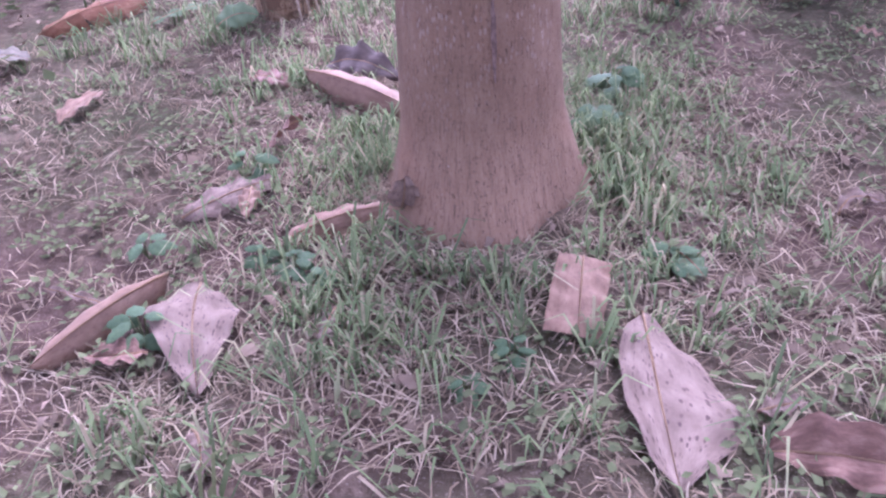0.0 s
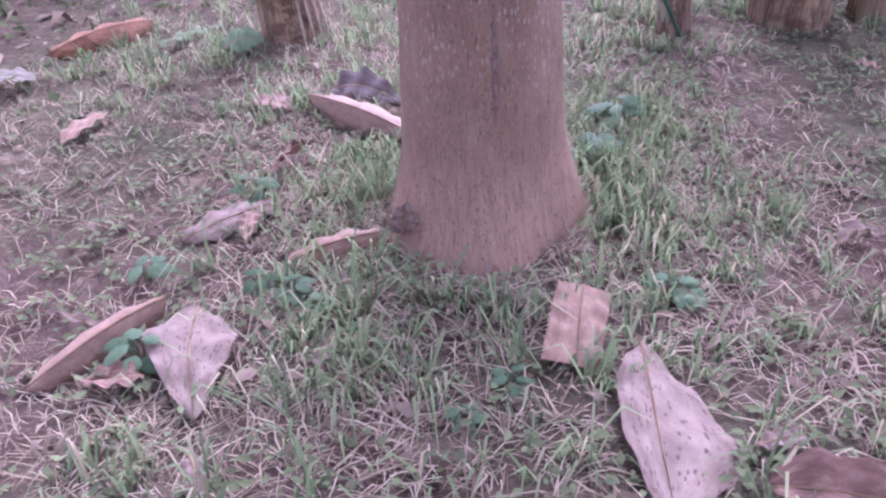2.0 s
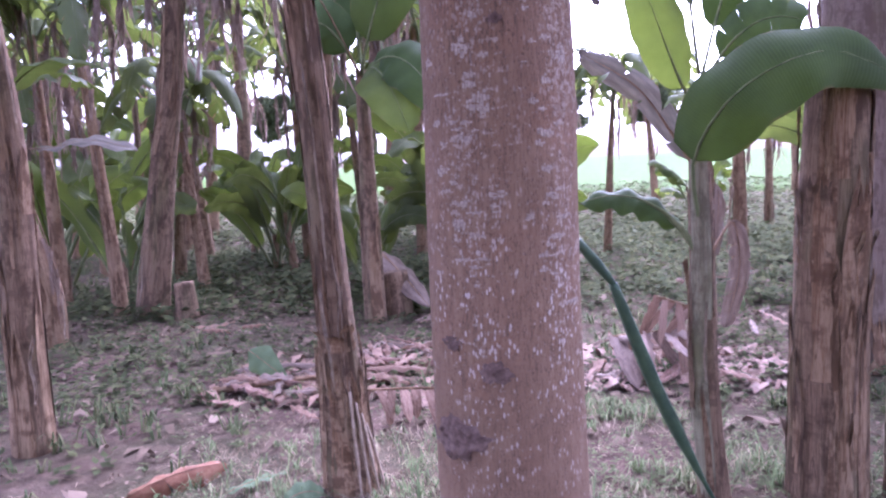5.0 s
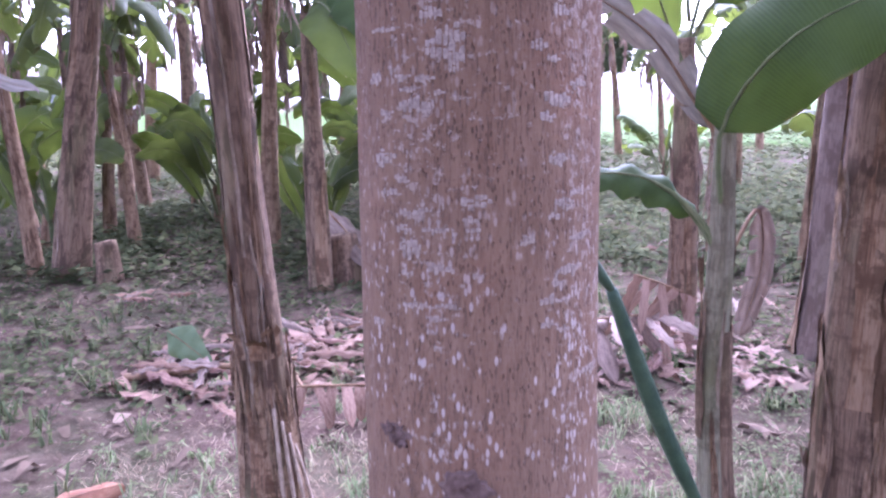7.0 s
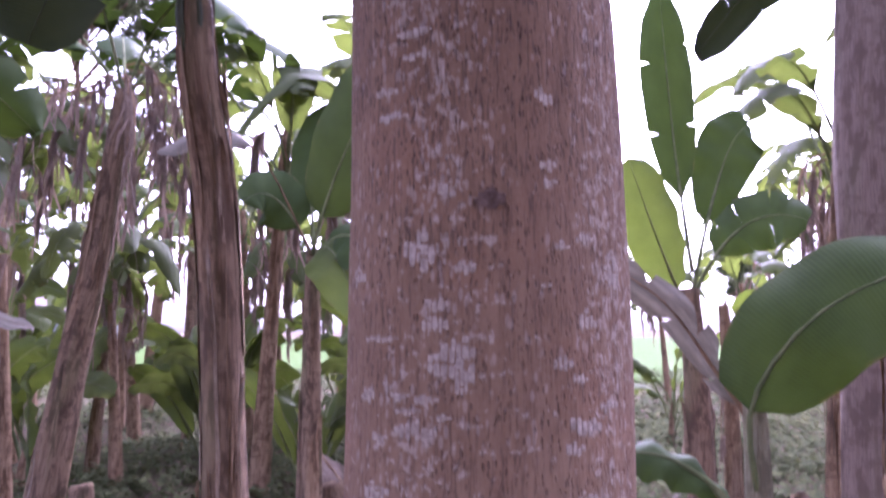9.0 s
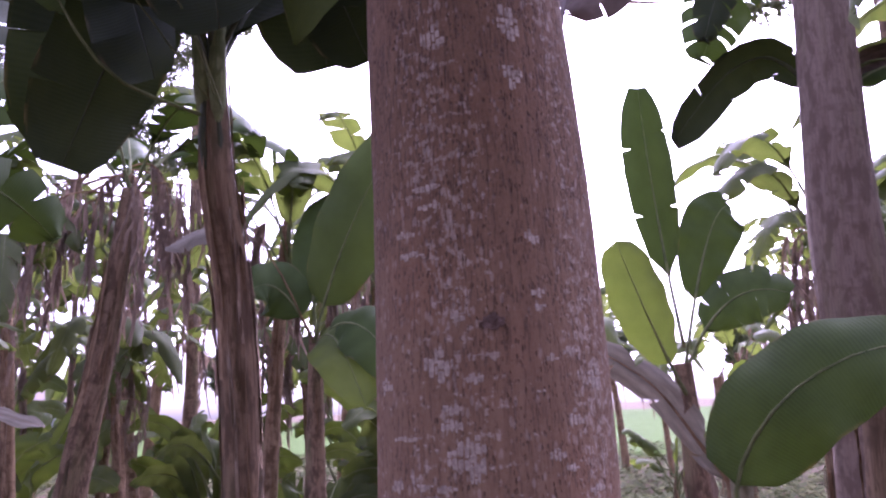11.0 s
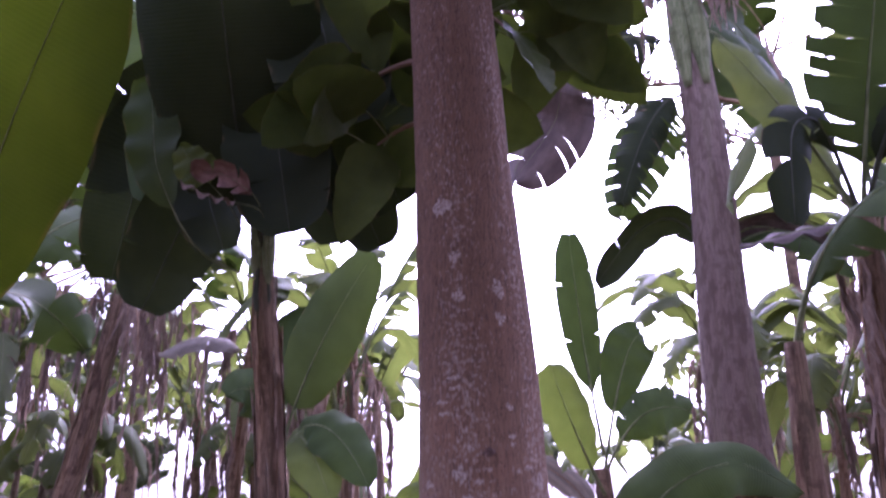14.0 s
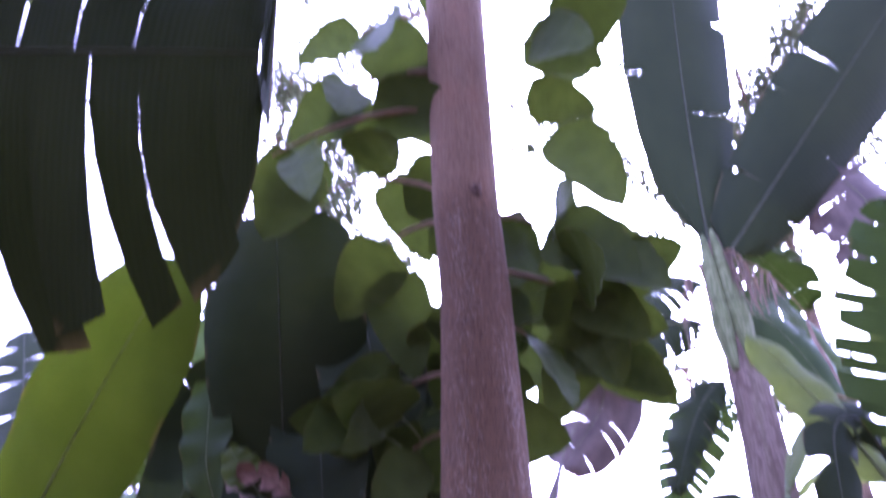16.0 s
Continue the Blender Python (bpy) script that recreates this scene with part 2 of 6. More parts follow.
def dry_leaf_material(name, dark, mid, pale, share=0.15, spots=0.0):
    made, nt, shader, output = material(name)
    at = uv(nt)
    mottle = cloud(nt, at, 5, 6, 0.65)
    colour = ramp(nt, mottle, [(0.3, dark), (0.5, mid), (0.68, pale)])
    colour = blend(nt, calc(nt, "MULTIPLY", chance(nt), 0.3), colour, mid)
    if spots:
        speck = node(nt, "ShaderNodeTexVoronoi", {"Vector": at, "Scale": 22.0})
        mask = calc(nt, "MULTIPLY", step(nt, speck.outputs["Distance"], 0.34, 0.2), step(nt, cloud(nt, at, 4, 2), 0.38, 0.5))
        colour = blend(nt, calc(nt, "MULTIPLY", mask, spots), colour, (0.065, 0.038, 0.032))
    finish(nt, shader, colour, 0.75, mottle, 0.35, 0.006, 0.25)
    leafy(nt, shader, output, colour, share)
    return made


def field_material():
    made, nt, shader, _ = material("young_rice")
    at = node(nt, "ShaderNodeTexCoord").outputs["Object"]
    tone = ramp(nt, cloud(nt, scaled(nt, at, 0.5, 2.0), 1.0, 6, 0.6), [(0.3, (0.038, 0.068, 0.013)), (0.7, (0.062, 0.098, 0.022))])
    finish(nt, shader, tone, 0.9, cloud(nt, at, 8, 4), 0.8, 0.1, 0.02)
    return made


def plain_material(name, dark, pale, scale, rough=0.85):
    made, nt, shader, _ = material(name)
    at = node(nt, "ShaderNodeTexCoord").outputs["Object"]
    tone = ramp(nt, cloud(nt, at, scale, 5, 0.6), [(0.35, dark), (0.65, pale)])
    finish(nt, shader, tone, rough, cloud(nt, at, scale * 6, 4), 0.4, 0.01, 0.2)
    return made


SOIL = soil_material()
GRASS = blade_material("green_grass", [(0.0, (0.058, 0.10, 0.042)), (0.4, (0.102, 0.165, 0.064)), (0.7, (0.158, 0.212, 0.085)), (0.88, (0.23, 0.24, 0.13)), (1.0, (0.34, 0.27, 0.17))])
STRAW = blade_material("dry_grass", [(0.0, (0.11, 0.076, 0.05)), (0.5, (0.21, 0.158, 0.105)), (1.0, (0.37, 0.295, 0.21))], 0.15)
WEED = blade_material("broad_weed", [(0.0, (0.052, 0.078, 0.033)), (0.6, (0.092, 0.126, 0.052)), (1.0, (0.155, 0.185, 0.085))])
# darker grass and weed copies; shade under the canopy is put into the colour
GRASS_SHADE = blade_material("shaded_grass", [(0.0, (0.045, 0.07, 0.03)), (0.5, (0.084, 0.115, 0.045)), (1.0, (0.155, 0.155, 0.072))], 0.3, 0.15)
WEED_SHADE = blade_material("shaded_weed", [(0.0, (0.036, 0.05, 0.02)), (0.6, (0.066, 0.082, 0.032)), (1.0, (0.12, 0.128, 0.055))], 0.3, 0.12)
LITTER = blade_material("leaf_litter", [(0.0, (0.05, 0.034, 0.024)), (0.7, (0.10, 0.068, 0.05)), (1.0, (0.20, 0.145, 0.11))], 0.1)
BARK = bark_material()
LICHEN = plain_material("lichen_crust", (0.21, 0.16, 0.126), (0.40, 0.326, 0.265), 130)
SCAR = plain_material("bark_scar", (0.085, 0.053, 0.042), (0.19, 0.128, 0.10), 60)
STEM = stem_material("pseudostem_brown", (0.058, 0.036, 0.023), (0.14, 0.09, 0.054), (0.25, 0.172, 0.105), 0.3)
STEM_SMOOTH = stem_material("pseudostem_smooth", (0.10, 0.069, 0.05), (0.15, 0.106, 0.077), (0.20, 0.148, 0.112), 0.15)
SHEATH = stem_material("dry_sheath", (0.078, 0.044, 0.024), (0.19, 0.115, 0.062), (0.325, 0.225, 0.135), 0.1)
FIBRE = plain_material("pale_fibre", (0.22, 0.16, 0.105), (0.36, 0.28, 0.20), 30.0)
STEM_GREEN = stem_material("pseudostem_green", (0.09, 0.075, 0.045), (0.19, 0.17, 0.10), (0.29, 0.26, 0.17), 0.8)
PETIOLE = stem_material("green_petiole", (0.07, 0.085, 0.035), (0.13, 0.15, 0.06), (0.21, 0.22, 0.11), 0.5)
LEAF = banana_leaf_material("banana_leaf", (0.032, 0.05, 0.015), (0.054, 0.08, 0.023), 0.14)
LEAF_YOUNG = banana_leaf_material("young_banana_leaf", (0.066, 0.086, 0.027), (0.10, 0.125, 0.04), 0.36)
# boosted yellow-green transmission puts the backlight into the leaf colour
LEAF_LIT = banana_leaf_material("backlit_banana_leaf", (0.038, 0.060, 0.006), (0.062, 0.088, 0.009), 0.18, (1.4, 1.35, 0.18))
# near-black leaf copy; the shade on overhead leaves is put into its colour
LEAF_SHADED = banana_leaf_material("shaded_banana_leaf", (0.018, 0.024, 0.010), (0.030, 0.038, 0.015), 0.05)
# lighter, greyer copy for plants further back; backlight and haze put into the colour
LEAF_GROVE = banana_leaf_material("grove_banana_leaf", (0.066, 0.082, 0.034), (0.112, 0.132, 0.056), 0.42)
LEAF_MID = banana_leaf_material("mid_banana_leaf", (0.036, 0.052, 0.018), (0.058, 0.08, 0.028), 0.2)
LEAF_DRY = dry_leaf_material("dry_banana_leaf", (0.08, 0.053, 0.037), (0.165, 0.118, 0.085), (0.265, 0.203, 0.155))
LEAF_SHRED = dry_leaf_material("hanging_dry_leaf", (0.10, 0.068, 0.046), (0.19, 0.135, 0.095), (0.29, 0.22, 0.165), 0.4)
LEAF_WITHERED = dry_leaf_material("withered_banana_leaf", (0.045, 0.032, 0.026), (0.09, 0.066, 0.054), (0.15, 0.115, 0.095), 0.06)
LEAF_GREY = dry_leaf_material("grey_banana_leaf", (0.085, 0.072, 0.05), (0.155, 0.132, 0.096), (0.235, 0.205, 0.155))
FALLEN_PINK = dry_leaf_material("fallen_leaf_pale", (0.112, 0.075, 0.053), (0.168, 0.116, 0.083), (0.22, 0.158, 0.117), 0.1, 0.85)
FALLEN_TAN = dry_leaf_material("fallen_leaf_tan", (0.11, 0.064, 0.041), (0.19, 0.114, 0.072), (0.275, 0.176, 0.116), 0.1, 0.3)
FALLEN_BROWN = dry_leaf_material("fallen_leaf_brown", (0.075, 0.038, 0.026), (0.155, 0.085, 0.058), (0.25, 0.155, 0.108), 0.1)
FALLEN_RUST = dry_leaf_material("fallen_leaf_rust", (0.10, 0.042, 0.022), (0.195, 0.088, 0.045), (0.30, 0.165, 0.095), 0.1)
BROADLEAF = banana_leaf_material("broad_tree_leaf", (0.04, 0.055, 0.015), (0.068, 0.088, 0.02), 0.12)
CROWN = blade_material("small_leaves", [(0.0, (0.03, 0.05, 0.02)), (0.6, (0.055, 0.085, 0.03)), (1.0, (0.09, 0.12, 0.045))], 0.15)
WEED_LEAF = banana_leaf_material("weed_leaf", (0.06, 0.095, 0.05), (0.10, 0.145, 0.07), 0.2)
GREEN_SCRAP = banana_leaf_material("green_scrap", (0.085, 0.12, 0.06), (0.125, 0.16, 0.085), 0.1)
FIELD = field_material()
WALL = plain_material("grey_plaster", (0.17, 0.17, 0.165), (0.25, 0.25, 0.24), 1.5)
ROOF = plain_material("clay_roof", (0.10, 0.075, 0.065), (0.15, 0.11, 0.095), 4.0)
# rib darkened too, to go with the shade-coloured leaves
SHADED_RIB = plain_material("shaded_midrib", (0.03, 0.035, 0.017), (0.055, 0.06, 0.03), 12.0, 0.6)
FRESH_STALK = plain_material("fresh_green_stalk", (0.03, 0.055, 0.03), (0.055, 0.09, 0.045), 14.0, 0.5)


# ---- mesh helpers ----
def thing(name, at=(0, 0, 0)):
    made = new(name)
    made.location = at
    made.empty_display_size = 0.1
    return made


def part(name, shape, mat, parent=None, label="", smooth=True):
    """One mesh of world-space verts, faces and uvs, moved to the origin of its thing."""
    verts, faces, uvs = shape
    origin = Vector((0, 0, 0))
    up = parent
    while up is not None:
        origin += up.location
        up = up.parent
    data = bpy.data.meshes.new(name)
    data.from_pydata([tuple(Vector(v) - origin) for v in verts], [], faces)
    if uvs is not None:
        flat = np.array(uvs, dtype=np.float32)
        loops = np.empty(len(data.loops), dtype=np.int32)
        data.loops.foreach_get("vertex_index", loops)
        data.uv_layers.new(name="UVMap").data.foreach_set("uv", flat[loops].ravel())
    if smooth:
        data.polygons.foreach_set("use_smooth", [True] * len(data.polygons))
    data.materials.append(mat)
    made = new(name, data)
    if parent is not None:
        made.parent = parent
    return tagged(made, label)


def merge(shapes):
    verts, faces, uvs = [], [], []
    for v, f, u in shapes:
        k = len(verts)
        verts += v
        faces += [tuple(i + k for i in face) for face in f]
        uvs += u
    return verts, faces, uvs


def bend(points, t):
    """A smooth curve through control points, t from 0 to 1."""
    pts = [Vector(p) for p in points]
    if len(pts) == 3:
        return pts[0] * (1 - t) ** 2 + pts[1] * 2 * t * (1 - t) + pts[2] * t * t
    k = len(pts) - 1
    i = min(int(t * k), k - 1)
    f = t * k - i
    a, b = pts[max(i - 1, 0)], pts[i]
    c, d = pts[i + 1], pts[min(i + 2, k)]
    return 0.5 * (2 * b + (c - a) * f + (2 * a - 5 * b + 4 * c - d) * f * f + (3 * b - a - 3 * c + d) * f ** 3)


def tube(points, radii, steps=12, sides=10, ridge=0.0, seed=0.0, closed=True):
    """A tapered tube; ridge: unevenness as a share of the radius."""
    verts, faces, uvs = [], [], []
    ref = Vector((0, -1, 0))
    length = 0.0
    last = bend(points, 0)
    for i in range(steps + 1):
        t = i / steps
        p = bend(points, t)
        length += (p - last).length
        last = p
        d = (bend(points, min(t + 0.01, 1)) - bend(points, max(t - 0.01, 0))).normalized()
        side = d.cross(ref)
        side = side.normalized() if side.length > 1e-3 else Vector((1, 0, 0))
        front = side.cross(d).normalized()
        k = t * (len(radii) - 1)
        j = min(int(k), len(radii) - 2) if len(radii) > 1 else 0
        r = radii[j] + (radii[j + 1] - radii[j]) * (k - j) if len(radii) > 1 else radii[0]
        for s in range(sides + 1):
            a = 2 * math.pi * s / sides
            rr = r
            if ridge:
                c, n = math.cos(a), math.sin(a)
                rr = r * (1 + ridge * (noise.noise((c * 2.2 + seed, n * 2.2, length * 0.9)) + 0.5 * noise.noise((c * 6 + seed, n * 6, length * 1.6))))
            verts.append(p + (side * math.sin(a) - front * math.cos(a)) * rr)
            uvs.append((a * max(radii[0], 0.01), length))
    for i in range(steps):
        for s in range(sides):
            a = i * (sides + 1) + s
            faces.append((a, a + 1, a + sides + 2, a + sides + 1))
    if closed:
        faces.append(tuple(range(sides))[::-1])
        faces.append(tuple(steps * (sides + 1) + s for s in range(sides)))
    return verts, faces, uvs


def outline(v):
    return max(math.sin(math.pi * min(max(v, 0.0), 1.0) ** 0.95), 0.0) ** 0.42


def blade(points, width, face=(0, 0, 1), start=0.15, fold=0.15, curl=0.3, strips=0, seed=0, ripple=0.015, steps=16, shape=outline, gap=0.25):
    """A leaf blade along a curve: folded along the rib, edges curling down, torn into strips if asked."""
    rng = random.Random(seed)
    face = Vector(face)
    verts, faces, uvs = [], [], []

    def place(v, s, sign, w, lift):
        t = start + (1 - start) * v
        p = bend(points, t)
        d = (bend(points, min(t + 0.01, 1)) - bend(points, max(t - 0.01, 0))).normalized()
        side = d.cross(face)
        side = side.normalized() if side.length > 1e-3 else Vector((1, 0, 0))
        n = side.cross(d).normalized()
        wave = ripple * math.sin(v * 23 + sign * 2 + seed) * s
        return p + side * (sign * s * w * (1 - 0.25 * curl * s)) + n * (fold * s * w - curl * s * s * w + wave + lift * s * s * w)

    cols = 4
    for sign in (-1, 1):
        if not strips:
            k = len(verts)
            for i in range(steps + 1):
                v = i / steps
                w = width / 2 * (shape[sign > 0](v) if isinstance(shape, tuple) else shape(v))
                for c in range(cols + 1):
                    s = c / cols
                    verts.append(place(v, s, sign, w, 0.0))
                    uvs.append((0.5 + sign * s / 2, v))
            for i in range(steps):
                for c in range(cols):
                    a = k + i * (cols + 1) + c
                    quad = (a, a + 1, a + cols + 2, a + cols + 1)
                    faces.append(quad if sign < 0 else quad[::-1])
        else:
            marks = sorted([0.0, 1.0] + [min(max((i + rng.uniform(-0.35, 0.35)) / strips, 0.01), 0.99) for i in range(1, strips)])
            for v0, v1 in zip(marks, marks[1:]):
                k = len(verts)
                lift, shrink = rng.uniform(-0.5, 0.15) * min(1.0, gap * 4), rng.uniform(0.0, gap)
                rows = 3
                begin = rng.uniform(0.5, 0.9) if gap < 0.12 else rng.uniform(0.1, 0.6) if gap < 0.4 else rng.uniform(0.0, 0.25)
                for r in range(rows + 1):
                    f = r / rows
                    for c in range(cols + 2):
                        s = c / (cols + 1)
                        pinch = shrink * max(0.0, (s - begin) / (1 - begin))
                        v = v0 + (v1 - v0) * (pinch + f * (1 - 2 * pinch))
                        v += 0.05 * s * s * min(1.0, gap * 4)
                        w = width / 2 * shape(min(v0 + (v1 - v0) * f, 0.985))
                        verts.append(place(v, s, sign, w, lift))
                        uvs.append((0.5 + sign * s / 2, v))
                for r in range(rows):
                    for c in range(cols + 1):
                        a = k + r * (cols + 2) + c
                        quad = (a, a + 1, a + cols + 3, a + cols + 2)
                        faces.append(quad if sign < 0 else quad[::-1])
    return verts, faces, uvs


def blunt(v):
    return max(math.sin(math.pi * min(max(v, 0.0), 1.0) ** 1.25), 0.0) ** 0.33


def banana_leaf(parent, points, width, face=(0, 0, 1), start=0.15, fold=0.15, curl=0.3, strips=0, seed=0, mat=None, rib=0.016, label="", gap=0.25, shape=outline):
    leaf = part("leaf", blade(points, width, face, start, fold, curl, strips, seed, gap=gap, shape=shape, steps=26), mat or LEAF, parent, label)
    part("midrib", tube(points, [rib, rib * 0.75, rib * 0.4, rib * 0.25, rib * 0.1], 14, 6), SHADED_RIB if mat is LEAF_SHADED else PETIOLE if mat not in (LEAF_DRY, LEAF_GREY) else SHEATH, leaf)
    return leaf


def shreds(points, count, reach, seed):
    """The torn ribbons of a dead leaf hanging from its rib."""
    rng = random.Random(seed)
    verts, faces, uvs = [], [], []
    for _ in range(count):
        p = bend(points, rng.uniform(0.25, 1.0))
        w, length = rng.uniform(0.004, 0.024), reach * rng.uniform(0.3, 1.0)
        a = rng.uniform(0, 2 * math.pi)
        side = Vector((math.cos(a), math.sin(a), 0)) * w
        sway = Vector((rng.gauss(0, 0.10), rng.gauss(0, 0.10), 0)) * length
        k = len(verts)
        for r in range(4):
            f = r / 3
            c = p + sway * f * f + Vector((0, 0, -length * f)) + Vector((rng.gauss(0, 0.012), rng.gauss(0, 0.012), 0))
            turn = Matrix.Rotation(rng.gauss(0, 0.5), 3, "Z") @ side * (1 - 0.7 * f * f)
            verts += [c - turn, c + turn]
            uvs += [(0.3, f), (0.5, f)]
            if r:
                n = k + 2 * r
                faces.append((n - 2, n - 1, n + 1, n))
    return verts, faces, uvs


def dead_banana_leaf(parent, points, count, reach, seed):
    leaf = part("dead_leaf", shreds(points, count, reach, seed), LEAF_SHRED, parent, "withered brown torn leaf")
    part("midrib", tube(points, [0.010, 0.008, 0.004], 10, 5), SHEATH, leaf)
    return leaf


def sheath_strip(stem_points, radii, a0, spread, t0, t1, off, peel, seed):
    """A dry leaf sheath that hugs the stem, ends in a ragged edge and peels at its top."""
    verts, faces, uvs = [], [], []
    rows, cols = 16, 8
    blunt_end = 0.45 + 0.5 * (math.sin(seed * 12.9) * 0.5 + 0.5)
    for i in range(rows + 1):
        f = i / rows
        for c in range(cols + 1):
            u = c / cols * 2 - 1
            g = f * (1 - 0.22 * abs(noise.noise((seed * 1.3, c * 1.7, 3.0))) - 0.10 * (c % 2))
            t = t0 + (t1 - t0) * g
            p = bend(stem_points, t)
            k = t * (len(radii) - 1)
            j = min(int(k), len(radii) - 2)
            r = radii[j] + (radii[j + 1] - radii[j]) * (k - j)
            narrow = (1 - blunt_end * f ** 2.5) * (0.75 + 0.25 * min(1.0, f * 4)) * (1 + 0.3 * noise.noise((seed, f * 7, 2)))
            out = off + peel * max(0.0, f - 0.6) ** 1.6 * (0.4 + 0.6 * abs(u)) + 0.005 * noise.noise((seed, f * 6, u * 2))
            a = a0 + u * spread * narrow + 0.18 * noise.noise((seed, f * 2.5, 5))
            edge = 0.006 * u * u * (0.3 + 0.7 * f)
            verts.append(p + Vector((math.sin(a), -math.cos(a), 0)) * (r + max(out + edge, 0.001)))
            uvs.append((a * radii[0] + seed * 0.37, g * (t1 - t0) * 2 + seed))
    for i in range(rows):
        for c in range(cols):
            a = i * (cols + 1) + c
            faces.append((a, a + 1, a + cols + 2, a + cols + 1))
    return verts, faces, uvs


def banana_stem(plant, points, radii, strips=7, seed=0, mat=None):
    """The stem of rolled sheaths: broad dry sheaths that hug it, and narrow fibres peeling away."""
    rng = random.Random(seed)
    part("pseudostem", tube(points, radii, 40, 28, 0.09, seed), mat or STEM, plant)
    for i in range(strips):
        t0 = rng.uniform(0.04, 0.6) if i % 3 else 0.0
        part("sheath", sheath_strip(points, radii, 2 * math.pi * i / strips + rng.uniform(-0.5, 0.5), rng.uniform(0.2, 0.6), t0, min(t0 + rng.uniform(0.15, 0.45), 0.97),
                                    rng.uniform(0.001, 0.004), rng.choice([0, 0.01, 0.03, 0.07]), seed * 31 + i), rng.choice([SHEATH, SHEATH, STEM]), plant)
    for i in range(strips if strips > 5 else 2):
        t0 = rng.uniform(0.0, 0.7)
        part("fibre", sheath_strip(points, radii, rng.uniform(-2.2, 2.2), rng.uniform(0.03, 0.11), t0, min(t0 + rng.uniform(0.1, 0.35), 0.98),
                                   rng.uniform(0.003, 0.008), rng.choice([0.02, 0.05, 0.12]), seed * 57 + i + 9), rng.choice([SHEATH, FIBRE]), plant, "thin pale fibre peeling off")


# ---- ground ----
def rise(x, y):
    near = noise.noise((x * 0.9, y * 0.9, 3.0)) * 0.02 + noise.noise((x * 3.1, y * 3.1, 7.0)) * 0.010
    foot = 0.035 * math.exp(-((x - 0.04) ** 2 + (y - 1.8) ** 2) / 0.16)
    return near + foot


def spread(low, high, fine_low, fine_high, fine):
    marks = list(np.arange(fine_low, fine_high, fine))
    gap, p = fine, fine_high
    while p < high:
        marks.append(p)
        gap *= 1.22
        p += gap
    marks.append(high)
    gap, p = fine, fine_low - fine
    while p > low:
        marks.insert(0, p)
        gap *= 1.22
        p -= gap
    marks.insert(0, low)
    return marks


def build_ground():
    xs, ys = spread(-500, 500, -2.6, 2.4, 0.05), spread(-60, 1500, 0.3, 5.5, 0.05)
    verts = [(x, y, rise(x, y) if abs(x) < 30 and y < 40 else 0.0) for y in ys for x in xs]
    w = len(xs)
    faces = [(j * w + i, j * w + i + 1, (j + 1) * w + i + 1, (j + 1) * w + i) for j in range(len(ys) - 1) for i in range(w - 1)]
    ground = part("ground", (verts, faces, None), SOIL)
    tagged(ground, "bare brown soil with patchy moss and trodden earth", "ground", kind="structure")


build_ground()


def build_field():
    verts, faces = [], []
    n = 60
    for j in range(n + 1):
        for i in range(n + 1):
            x = -160 + 320 * i / n
            y = min(max(26 - 0.55 * x, 20), 31) + 130 * (j / n) ** 1.5
            edge = 0.8 * noise.noise((x * 0.3, 0, 1)) if j == 0 else 0
            verts.append((x, y + edge, 0.02 + 0.12 * min(j, 1) + 0.05 * noise.noise((x * 0.5, y * 0.5, 2))))
    for j in range(n):
        for i in range(n):
            a = j * (n + 1) + i
            faces.append((a, a + 1, a + n + 2, a + n + 1))
    field = part("rice_field", (verts, faces, None), FIELD)
    tagged(field, "bright green rice field beyond the banana grove", "field", kind="stuff")


build_field()
TRUNK_X, TRUNK_Y = 0.04, 1.88


